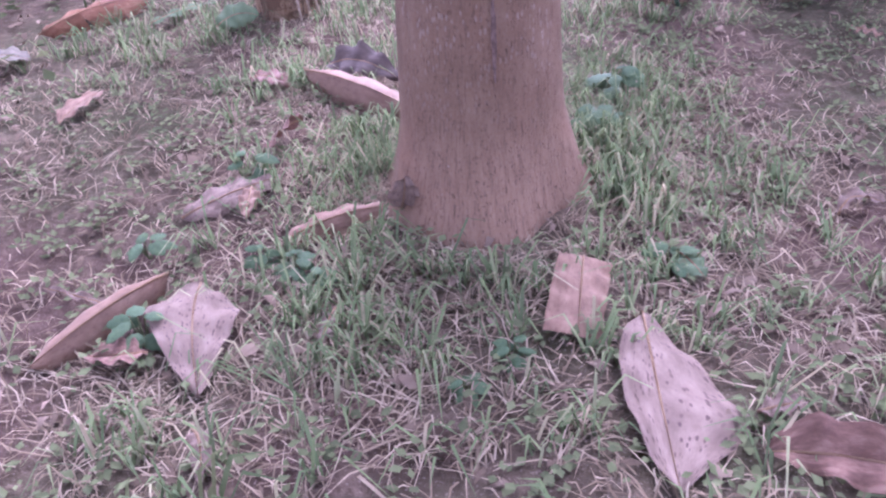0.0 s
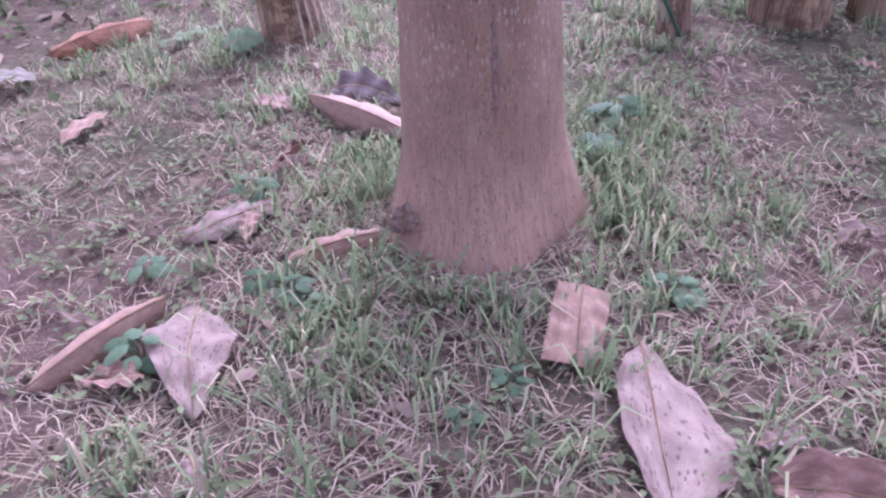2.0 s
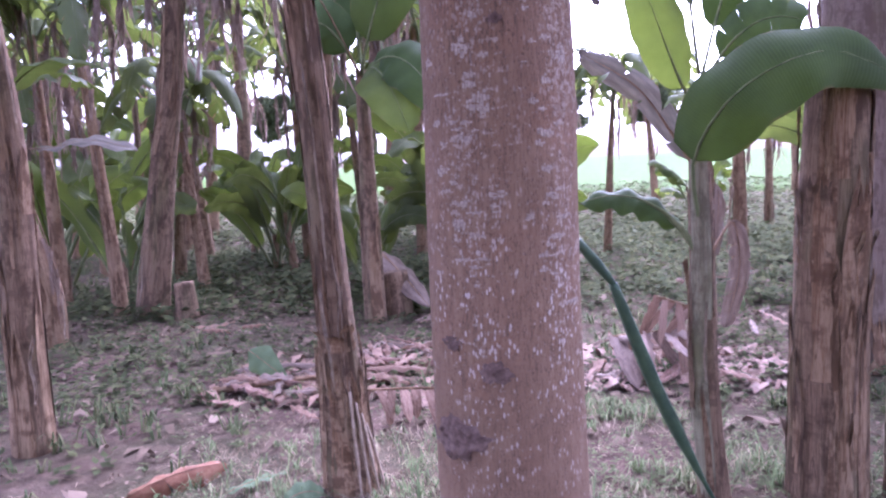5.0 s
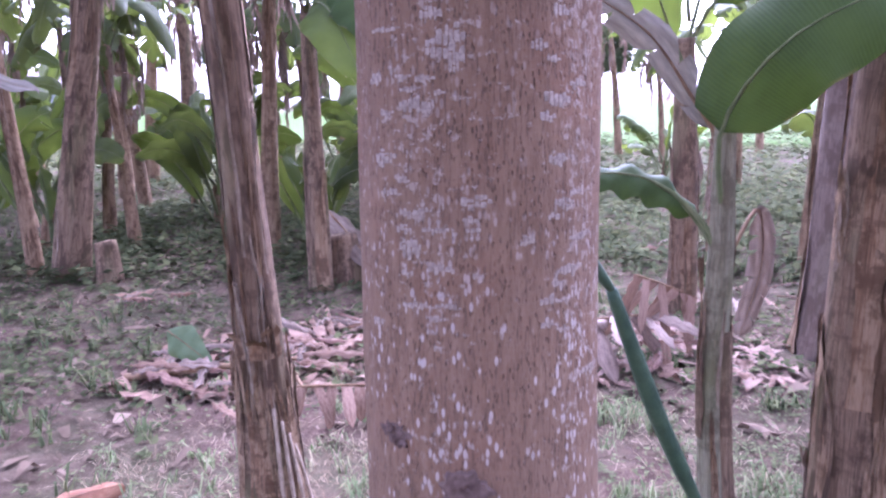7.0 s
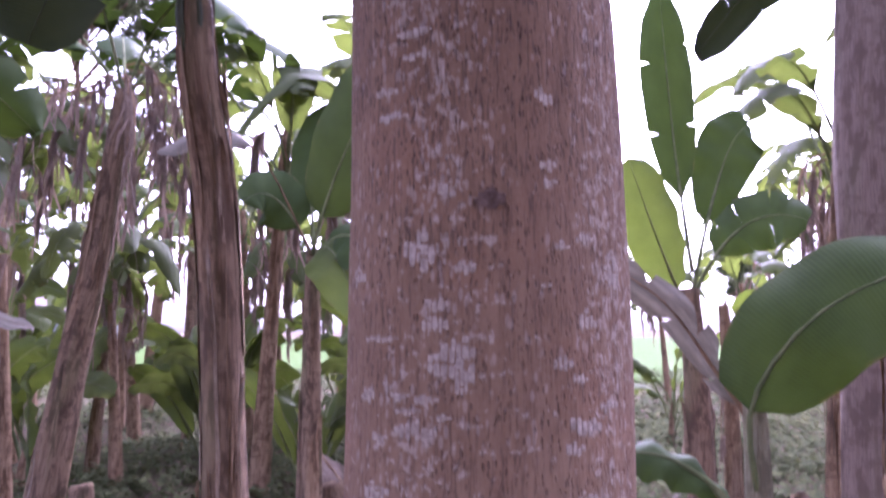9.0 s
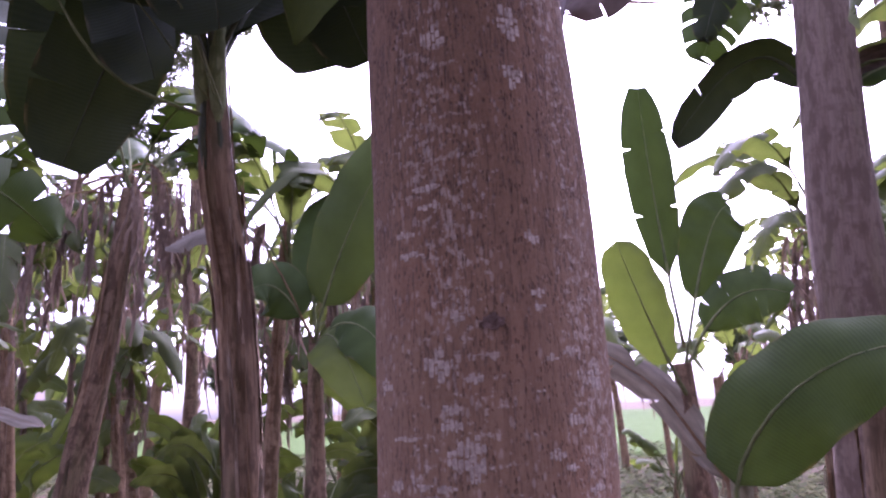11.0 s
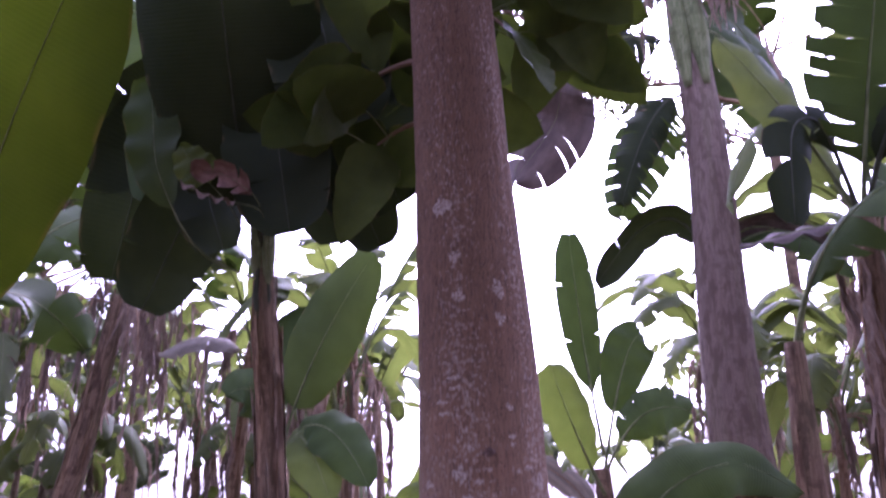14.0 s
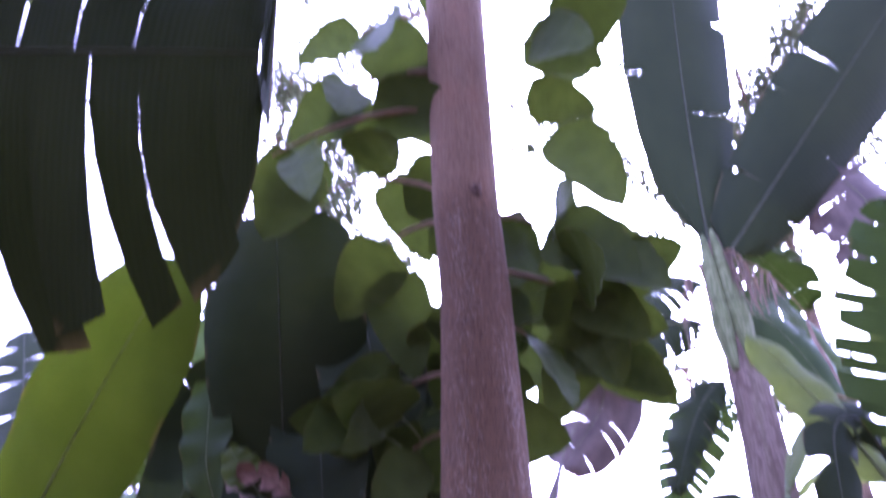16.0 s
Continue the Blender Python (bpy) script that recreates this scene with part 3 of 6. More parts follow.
def build_tree():
    tree = thing("broadleaf_tree", (TRUNK_X, TRUNK_Y, 0))
    tagged(tree, "straight brown trunk with pale lichen patches and broad leaves", "tree")
    axis = [(-0.15, 0.042, 1.72, 0.285), (0.0, 0.044, 1.755, 0.245), (0.08, 0.044, 1.78, 0.212), (0.2, 0.044, 1.805, 0.190), (0.5, 0.046, 1.845, 0.178), (1.2, 0.044, 1.88, 0.175),
            (1.6, 0.045, 1.88, 0.171), (1.9, 0.044, 1.88, 0.164), (2.5, 0.02, 1.87, 0.143), (3.2, -0.01, 1.80, 0.129), (3.6, -0.045, 1.74, 0.126), (4.9, -0.10, 1.55, 0.124), (7.5, -0.2, 1.3, 0.085)]
    zs = [a[0] for a in axis]
    rows, sides = 260, 96
    verts, faces, uvs = [], [], []
    for i in range(rows + 1):
        z = -0.15 + 7.65 * i / rows
        cx, cy, r = (float(np.interp(z, zs, [a[k] for a in axis])) for k in (1, 2, 3))
        flare = max(0.0, 0.30 - z) / 0.30
        for s in range(sides + 1):
            a = 2 * math.pi * s / sides - math.pi
            c, n = math.cos(a), math.sin(a)
            lobes = 0.10 * math.cos(3 * a + 0.5) + 0.07 * math.cos(5 * a - 1.0)
            rr = r * (1 + flare ** 1.6 * (0.06 + lobes)) + 0.006 * noise.noise((c * 1.5, n * 1.5, z * 1.3)) + 0.0025 * noise.noise((c * 9, n * 9, z * 5))
            verts.append((cx + n * rr, cy - c * rr, z))
            uvs.append((a * 0.17, z))
    for i in range(rows):
        for s in range(sides):
            k = i * (sides + 1) + s
            faces.append((k, k + 1, k + sides + 2, k + sides + 1))
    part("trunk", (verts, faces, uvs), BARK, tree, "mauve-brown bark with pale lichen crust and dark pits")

    def on_bark(x, z, out):
        cx, cy, r = (float(np.interp(z, zs, [a[k] for a in axis])) for k in (1, 2, 3))
        return Vector((x, cy - math.sqrt(max((r + out) ** 2 - (x - cx) ** 2, 1e-6)), z))

    def scar(name, x, z, wide, high, bulge, seed, label):
        verts, faces, uvs = [on_bark(x, z, bulge * 0.55 + 0.002)], [], [(0.5, 0.5)]
        n = 28
        rings = (0.15, 0.3, 0.45, 0.6, 0.75, 0.88, 1.0)
        for ring in rings:
            for s in range(n):
                a = 2 * math.pi * s / n
                c, d = math.cos(a), math.sin(a)
                rag = 1 + 0.5 * noise.noise((c * 2.2 + seed, d * 2.2, 0.0)) + 0.35 * noise.noise((c * 7, d * 7, ring * 3 + seed))
                out = bulge * (0.5 + 0.35 * math.sin(ring * 16 + seed) + 0.8 * noise.noise((c * 3 * ring + seed, d * 3 * ring, 4.0)) + 0.5 * noise.noise((c * 9 * ring, d * 9 * ring, seed)))
                verts.append(on_bark(x + wide / 2 * ring * rag * c, z + high / 2 * ring * rag * d, max(out, 0.001) + 0.001 if ring < 1 else -0.003))
                uvs.append((c * ring, d * ring))
        for s in range(n):
            faces.append((0, 1 + s, 1 + (s + 1) % n))
            for ring in range(len(rings) - 1):
                a, b = 1 + ring * n + s, 1 + ring * n + (s + 1) % n
                faces.append((a, a + n, b + n, b))
        part(name, (verts, faces, uvs), SCAR, tree, label)

    scar("knot", 0.03, 0.93, 0.07, 0.045, 0.006, 1, "dark ragged branch scar")
    scar("knot", -0.062, 0.775, 0.135, 0.095, 0.007, 5, "dark ragged branch scar")
    scar("knot", -0.07, 0.99, 0.045, 0.04, 0.006, 9, "small dark branch scar")
    scar("knot", 0.055, 1.675, 0.032, 0.022, 0.004, 12, "small dark branch scar")
    scar("knot", 0.0, 3.55, 0.05, 0.06, 0.008, 15, "dark old branch scar")
    scar("bark_crack", 0.082, 0.43, 0.010, 0.20, 0.001, 3, "dark upright split in the bark")
    def crust(a0, z0, wide, high, seed):
        """A pale lichen patch, broken by upright cracks into small raised plates; sizes in millimetres."""
        rng = random.Random(seed)
        verts, faces, uvs = [], [], []
        wide, high = wide / 1000, high / 1000
        x = -wide / 2
        while x < wide / 2:
            w = rng.uniform(0.0035, 0.0085)
            crack = rng.uniform(0.0002, 0.0013)
            middle = (x + w / 2) / (wide / 2)
            tall = high * math.sqrt(max(0.12, 1 - middle * middle)) * rng.uniform(0.6, 1.1)
            z = z0 - tall / 2 + rng.uniform(-0.15, 0.15) * high
            top = z + tall
            while z < top - 0.002:
                h = min(rng.uniform(0.008, 0.03), top - z)
                k = len(verts)
                for ring, out in ((1.0, -0.0006), (0.8, 0.0006)):
                    for s in range(8):
                        b = 2 * math.pi * s / 8 + 0.39
                        rag = ring * (1 + rng.uniform(-0.22, 0.2))
                        u = x + w / 2 + w * 0.56 * rag * math.copysign(abs(math.cos(b)) ** 0.4, math.cos(b))
                        v = z + h / 2 + h * 0.52 * rag * math.copysign(abs(math.sin(b)) ** 0.4, math.sin(b))
                        cx, cy, r = (float(np.interp(v, zs, [q[i] for q in axis])) for i in (1, 2, 3))
                        a = a0 + u / r
                        c, n = math.cos(a), math.sin(a)
                        rr = r + 0.006 * noise.noise((c * 1.5, n * 1.5, v * 1.3)) + 0.0025 * noise.noise((c * 9, n * 9, v * 5)) + out
                        verts.append((cx + n * rr, cy - c * rr, v))
                        uvs.append((u + a0, v))
                for s in range(8):
                    t = (s + 1) % 8
                    faces.append((k + s, k + t, k + 8 + t, k + 8 + s))
                faces.append(tuple(range(k + 8, k + 16)))
                z += h + rng.uniform(0.0002, 0.002)
            x += w + crack
        part("lichen_patch", (verts, faces, uvs), LICHEN, tree, "pale grey lichen crust cracked upright", smooth=False)

    low_crust = [(-0.51, 1.251, 30, 28), (-0.26, 1.226, 32, 17), (-0.53, 1.217, 17, 13), (0.02, 1.219, 11, 11), (-0.45, 1.176, 44, 11), (-0.21, 1.177, 32, 10), (-0.85, 1.145, 26, 14), (-0.31, 1.16, 27, 9), (-0.34, 1.141, 14, 11), (-0.29, 1.122, 12, 14), (0.94, 1.259, 60, 13), (0.78, 1.217, 47, 18), (0.65, 1.202, 19, 9), (0.58, 1.179, 29, 18), (0.57, 1.148, 25, 15), (0.72, 1.138, 17, 10), (1.08, 1.067, 60, 16)]
    middle_crust = [(-0.49, 1.455, 28, 9), (-0.25, 1.449, 12, 9), (-0.43, 1.435, 51, 21), (-0.7, 1.425, 22, 14), (-0.73, 1.367, 36, 25), (-0.55, 1.34, 17, 15), (-0.68, 1.323, 34, 10), (-0.4, 1.301, 24, 15), (-0.52, 1.297, 21, 12), (-0.56, 1.277, 20, 15), (-0.29, 1.276, 39, 11), (0.01, 1.311, 35, 23), (-0.02, 1.29, 22, 11), (-0, 1.277, 20, 8), (0.65, 1.439, 41, 22), (0.56, 1.417, 21, 18), (0.9, 1.457, 38, 18), (0.66, 1.362, 30, 18), (0.73, 1.305, 36, 19), (0.62, 1.29, 18, 11), (0.39, 1.261, 17, 20), (0.85, 1.318, 22, 8)]
    upper_crust = [(-0.3, 1.547, 29, 27), (-0.24, 1.507, 37, 33), (-0.13, 1.52, 21, 30), (-0.11, 1.49, 21, 35), (-0.72, 1.53, 48, 9), (-0.83, 1.47, 26, 23), (-0.55, 1.47, 21, 11), (-0.36, 1.466, 26, 13), (0.49, 1.505, 21, 17), (0.62, 1.488, 22, 13), (0.69, 1.547, 23, 25), (-0.46, 1.866, 44, 13), (-0.43, 1.839, 36, 9), (-0.68, 1.805, 34, 13), (-0.63, 1.775, 40, 13), (0.41, 1.786, 21, 25)]
    high_crust = [(0.43, 1.712, 20, 13), (0.43, 1.694, 11, 15), (-0.22, 1.684, 21, 18), (-0.4, 1.623, 40, 42), (-0.1, 1.603, 24, 15), (0.5, 1.627, 15, 13), (0.68, 1.635, 23, 15), (1.01, 1.604, 35, 39), (0.4, 1.585, 15, 6), (-0.3, 1.565, 25, 18), (-1, 1.601, 31, 26), (-0.54, 2.35, 60, 54), (-0.34, 2.196, 28, 39), (-0.32, 2.082, 33, 38), (0.41, 2.101, 34, 64), (0.39, 2.022, 27, 38)]
    for k, (a0, z0, wide, high) in enumerate(low_crust + middle_crust + upper_crust + high_crust):
        crust(a0, z0, wide, high, 700 + k)
    return tree


TREE = build_tree()


def heart(v):
    return max(math.sin(math.pi * min(max(v, 0.0), 1.0) ** 0.58), 0.0) ** 0.62


def tree_branch(points, radius, leaves, seed):
    """A thin limb with broad heart-shaped leaves that hang from its outer half."""
    rng = random.Random(seed)
    branch = part("branch", tube(points, [radius, radius * 0.7, radius * 0.3], 10, 7, 0.06, seed), BARK, TREE)
    for i in range(leaves):
        p = bend(points, min(0.5 + 0.5 * (i + 0.5) / leaves, 1))
        a = 2.4 * i + rng.uniform(-0.5, 0.5)
        length = rng.uniform(0.28, 0.42)
        d = Vector((math.cos(a), math.sin(a) * 0.45, rng.uniform(-0.9, 0.3))).normalized()
        hold = p + d * rng.uniform(0.06, 0.16) + Vector((0, 0, 0.03))
        tip = hold + d * length + Vector((0, 0, -rng.uniform(0.03, 0.14)))
        mid = hold.lerp(tip, 0.5) + Vector((0, 0, 0.04))
        if max(abs(tip.x - p.x * 0.1 + 0.04), abs(hold.x + 0.04)) < 0.3 and min(tip.y, hold.y) < 1.85:
            continue
        tilt = Vector((rng.uniform(-0.6, 0.6), rng.uniform(0.5, 1.2), rng.uniform(0.25, 1.0)))
        leaf = part("leaf", blade([hold, mid, tip], length * rng.uniform(0.72, 0.92), tilt, 0.0, 0.10, 0.2, 0, seed * 17 + i, 0.008, 10, heart), BROADLEAF, branch)
        part("stalk", tube([p, p.lerp(hold, 0.5) + Vector((0, 0, 0.015)), hold], [0.004, 0.003], 4, 5), PETIOLE, leaf)


BOUGHS = [
    ([(-0.06, 1.65, 4.0), (-0.45, 1.68, 4.12), (-0.85, 1.75, 3.88)], 0.018, 3),
    ([(-0.07, 1.62, 4.2), (-0.35, 1.75, 4.42), (-0.7, 1.85, 4.36)], 0.018, 4),
    ([(-0.06, 1.65, 4.0), (-0.25, 1.85, 4.15), (-0.44, 1.97, 4.08)], 0.014, 4),
    ([(-0.05, 1.75, 3.5), (-0.25, 1.95, 3.7), (-0.45, 2.1, 3.62)], 0.014, 4),
    ([(-0.09, 1.58, 4.5), (-0.3, 1.6, 4.68), (-0.52, 1.65, 4.52)], 0.016, 4),
    ([(-0.05, 1.75, 3.6), (-0.35, 1.9, 3.95), (-0.66, 2.0, 3.9)], 0.014, 3),
    ([(-0.06, 1.65, 4.0), (0.12, 1.75, 4.2), (0.32, 1.82, 4.16)], 0.014, 5),
    ([(-0.05, 1.75, 3.5), (0.18, 1.95, 3.75), (0.38, 2.12, 3.66)], 0.016, 8),
    ([(-0.04, 1.78, 3.3), (0.25, 2.1, 3.52), (0.52, 2.25, 3.42)], 0.016, 7),
    ([(-0.08, 1.6, 4.3), (0.12, 1.65, 4.5), (0.32, 1.7, 4.42)], 0.016, 6),
    ([(-0.03, 1.82, 3.1), (0.12, 2.1, 3.3), (0.3, 2.35, 3.25)], 0.012, 5),
    ([(-0.02, 1.95, 2.95), (-0.2, 2.3, 3.2), (-0.45, 2.5, 3.1)], 0.014, 8),
    ([(-0.01, 2.0, 2.75), (-0.15, 2.3, 2.95), (-0.35, 2.5, 2.85)], 0.012, 6),
    ([(-0.02, 1.95, 3.2), (0.25, 2.4, 3.5), (0.5, 2.7, 3.5)], 0.014, 7),
    ([(-0.12, 1.5, 5.2), (-0.5, 1.4, 5.5), (-0.9, 1.3, 5.6)], 0.024, 10),
    ([(-0.12, 1.5, 5.3), (0.3, 1.5, 5.6), (0.6, 1.6, 5.8)], 0.024, 10),
    ([(-0.14, 1.45, 5.8), (-0.2, 1.9, 6.2), (-0.3, 2.4, 6.4)], 0.024, 12),
]
for limb_seed, (limb, radius, count) in enumerate(BOUGHS):
    tree_branch(limb, radius, count, limb_seed + 1)


# ---- banana plants that stand near ----
def plant(at, label):
    made = thing("banana_plant", at)
    return tagged(made, label, "banana plant", "banana plants of the grove")


# slim plant beside the trunk, broad leaves overhead with shade put into their colour
C = plant((-0.75, 3.2, 0), "tall banana plant with brown peeling stem and shade-coloured leaves")
banana_stem(C, [(-0.72, 3.2, -0.05), (-0.755, 3.2, 0.6), (-0.77, 3.18, 1.2), (-0.79, 3.12, 1.9), (-0.81, 3.0, 2.32), (-0.82, 2.97, 2.75)], [0.112, 0.080, 0.063, 0.059, 0.053, 0.032], 16, 3)
def slab(v):
    """A broad leaf that keeps its width nearly to both ends."""
    return max(math.sin(math.pi * min(max(v, 0.0), 1.0)), 0.0) ** 0.2 * (0.86 + 0.14 * v)


CROWN_C = [
    ([(-0.86, 2.62, 2.95), (-0.88, 2.3, 3.42), (-0.92, 2.12, 3.88)], 0.84, (0, -0.8, -0.5), 3, 1, 0.36, slab),
    ([(-1.05, 3.05, 3.08), (-1.22, 3.1, 2.85), (-1.36, 3.05, 2.40)], 0.44, (-0.2, 1, 0.3), 5, 2, 0.42, blunt),
    ([(-0.66, 2.8, 3.2), (-0.45, 2.7, 3.2), (-0.2, 2.65, 2.72)], 0.56, (0.2, 1, 0.3), 6, 3, 0.42, blunt),
    ([(-0.74, 2.7, 3.1), (-0.70, 2.55, 3.0), (-0.62, 2.5, 2.55)], 0.46, (0, 1, 0.3), 5, 4, 0.45, blunt),
    ([(-0.72, 2.7, 3.2), (-0.56, 2.5, 3.5), (-0.48, 2.4, 3.3), (-0.40, 2.4, 2.95)], 0.56, (0.1, 1, 0.2), 4, 7, 0.4, slab),
    ([(-1.0, 2.95, 3.1), (-1.1, 2.95, 3.0), (-0.98, 2.9, 2.62)], 0.36, (0, 1, 0.4), 4, 14, 0.42, blunt),
    ([(-0.62, 2.9, 2.95), (-0.45, 2.9, 2.95), (-0.3, 2.9, 2.62)], 0.34, (0, 1, 0.4), 4, 15, 0.42, blunt),
    ([(-1.2, 3.2, 3.5), (-1.9, 3.5, 3.3)], 0.6, (0, 1, 0.5), 9, 5, 0.4, blunt),
    ([(-0.5, 3.4, 3.5), (-0.2, 4.0, 3.4)], 0.6, (0, 1, 0.4), 5, 6, 0.4, blunt),
    ([(-1.0, 2.9, 3.5), (-1.16, 2.75, 4.2)], 0.6, (0, 1, 0.0), 4, 8, 0.4, blunt),
    ([(-0.62, 2.8, 3.3), (-0.35, 2.7, 3.5), (-0.10, 2.6, 3.2)], 0.5, (0, 1, 0.3), 4, 9, 0.4, blunt),
    ([(-0.75, 3.1, 3.3), (-0.6, 3.2, 3.5), (-0.5, 3.2, 2.75)], 0.6, (0, 1, 0.3), 8, 11, 0.4, blunt),
    ([(-0.9, 3.1, 3.3), (-1.5, 3.4, 3.4), (-1.75, 3.6, 2.7)], 0.55, (0, 1, 0.3), 9, 12, 0.4, blunt),
]
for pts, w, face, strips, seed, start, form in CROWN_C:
    banana_leaf(C, [(-0.81, 3.0, 2.22), (-0.82, 2.96, 2.62)] + pts, w, face, start, 0.1, 0.25, strips, seed, LEAF_SHADED, gap=0.05, shape=form)
banana_leaf(C, [(-0.82, 2.97, 2.5), (-1.02, 2.7, 2.55), (-1.17, 2.6, 2.83), (-1.22, 2.6, 3.07), (-1.25, 2.6, 3.3)], 0.26, (0.2, 1, 0.2), 0.4, 0.05, 0.15, 0, 18, LEAF_MID, 0.007, "green leaf lit from behind", shape=blunt)
banana_leaf(C, [(-0.82, 2.95, 2.55), (-0.84, 2.52, 2.64), (-0.92, 2.48, 2.74), (-1.0, 2.48, 2.83), (-1.06, 2.48, 2.92)], 0.17, (-0.2, 1, 0.2), 0.55, 0.05, 0.15, 0, 16, LEAF_YOUNG, 0.003, "small bright leaf lit from behind", shape=heart)
banana_leaf(C, [(-0.80, 2.95, 2.55), (-0.74, 2.52, 2.66), (-0.80, 2.46, 2.73), (-0.88, 2.46, 2.78), (-1.0, 2.46, 2.80)], 0.12, (0, 1, 0.3), 0.36, 0.1, 0.5, 3, 17, FALLEN_BROWN, 0.003, "orange-brown withered leaf")
banana_leaf(C, [(-0.78, 2.95, 2.52), (-0.72, 2.5, 2.62), (-0.82, 2.44, 2.655), (-0.92, 2.43, 2.68), (-1.03, 2.43, 2.74)], 0.055, (0, -0.3, 1), 0.5, 0.2, 0.4, 0, 19, FALLEN_PINK, 0.004, "pale dry folded leaf edge")

for k, (dx, dy) in enumerate([(-0.03, -0.03), (0.025, -0.035), (0.0, 0.03)]):
    part("leaf_base", tube([(-0.815 + dx * 0.6, 2.99 + dy * 0.6, 2.4), (-0.82 + dx, 2.97 + dy, 2.7), (-0.82 + dx * 1.6, 2.95 + dy * 1.5, 3.0)], [0.012, 0.030, 0.024, 0.010], 10, 10, 0.08, k), PETIOLE, C, "dark green leaf base at the stem top")

FOOT_C = [(-0.735, 3.2, -0.02), (-0.752, 3.2, 0.35), (-0.76, 3.2, 0.72)]
for k in range(12):
    part("sheath", sheath_strip(FOOT_C, [0.12, 0.096, 0.078], -1.9 + 0.35 * k, 0.26, 0.0, 0.72 + 0.09 * ((k * 5) % 4), 0.003 + 0.002 * (k % 2), (0.02, 0.0, 0.05, 0.01)[k % 4], 350 + k), (SHEATH, STEM, SHEATH)[k % 3], C)
for k, (a0, rise_to) in enumerate([(-0.5, 1.0), (0.2, 0.97), (0.75, 1.03)]):
    part("sheath_lip", sheath_strip(FOOT_C, [0.12, 0.096, 0.080], a0, 0.42, 0.86, rise_to, 0.006, 0.16, 370 + k), SHEATH, C, "dry sheath end curling away from the stem")
for k, a0 in enumerate([0.5, 0.75, 1.0, 1.25]):
    part("fibre", tube([(-0.745 + 0.10 * math.sin(a0), 3.2 - 0.10 * math.cos(a0), 0.45 - 0.05 * k), (-0.74 + 0.13 * math.sin(a0), 3.2 - 0.13 * math.cos(a0), 0.2), (-0.735 + 0.17 * math.sin(a0), 3.2 - 0.17 * math.cos(a0), 0.0)], [0.006, 0.008, 0.004], 10, 5), FIBRE, C, "stiff pale fibre splayed at the foot")

# slender young plant beside the trunk
E = plant((0.74, 3.1, 0), "slender young banana plant with one large green leaf")
banana_stem(E, [(0.75, 3.1, -0.05), (0.70, 3.05, 0.5), (0.69, 2.98, 1.0), (0.68, 2.95, 1.38)], [0.052, 0.042, 0.036, 0.028], 5, 7, STEM_GREEN)
banana_leaf(E, [(0.68, 2.95, 1.12), (0.655, 2.88, 1.36), (0.80, 2.80, 1.58), (1.08, 2.82, 1.68), (1.40, 2.98, 1.56)], 0.33, (-0.25, -1, 0.45), 0.23, 0.06, 0.3, 0, 11, LEAF, 0.009, "large green leaf with pale midrib", shape=lambda v: max(math.sin(math.pi * v ** 0.62), 0) ** 0.55)
banana_leaf(E, [(0.68, 2.97, 1.0), (0.52, 3.0, 1.30), (0.26, 3.0, 1.20)], 0.15, (0, -0.6, 0.8), 0.2, 0.1, 0.5, 0, 12, LEAF)
banana_leaf(E, [(0.68, 2.97, 1.30), (0.60, 3.02, 1.44), (0.48, 3.06, 1.62), (0.28, 3.1, 1.76)], 0.13, (-0.7, -0.6, 0.6), 0.1, 0.5, 0.7, 4, 13, LEAF_GREY, 0.010, "withered grey folded leaf")
banana_leaf(E, [(0.72, 3.0, 0.98), (0.83, 3.12, 1.10), (0.87, 3.18, 0.92), (0.82, 3.2, 0.68)], 0.10, (-0.2, -1, 0.2), 0.3, 0.6, 0.8, 7, 14, LEAF_DRY, 0.007, "dry brown leaf hanging limp")
part("sheath", tube([(0.752, 3.1, 0.0), (0.725, 3.08, 0.35), (0.699, 3.03, 0.76)], [0.062, 0.052, 0.047, 0.046], 20, 24, 0.25, 4, False), STEM, E, "brown dry sheath round the foot")

# thick clump at the right
F = plant((1.18, 3.14, 0), "broken banana stem with thick peeling brown sheaths")
STUB = [(1.18, 3.14, -0.05), (1.17, 3.1, 0.7), (1.17, 3.06, 1.2), (1.175, 3.03, 1.72)], [0.145, 0.125, 0.12, 0.098]
banana_stem(F, *STUB, 18, 9)
for k, (a0, t0, t1, wide) in enumerate([(0.35, 0.12, 0.72, 0.5), (-0.5, 0.25, 0.95, 0.35), (0.9, 0.0, 0.5, 0.4), (-0.2, 0.7, 1.0, 0.4), (1.4, 0.65, 0.99, 0.5)]):
    part("sheath", sheath_strip(*STUB, a0, wide, t0, t1, 0.006, 0.08, 300 + k), SHEATH, F, "pale dry sheath peeling away")

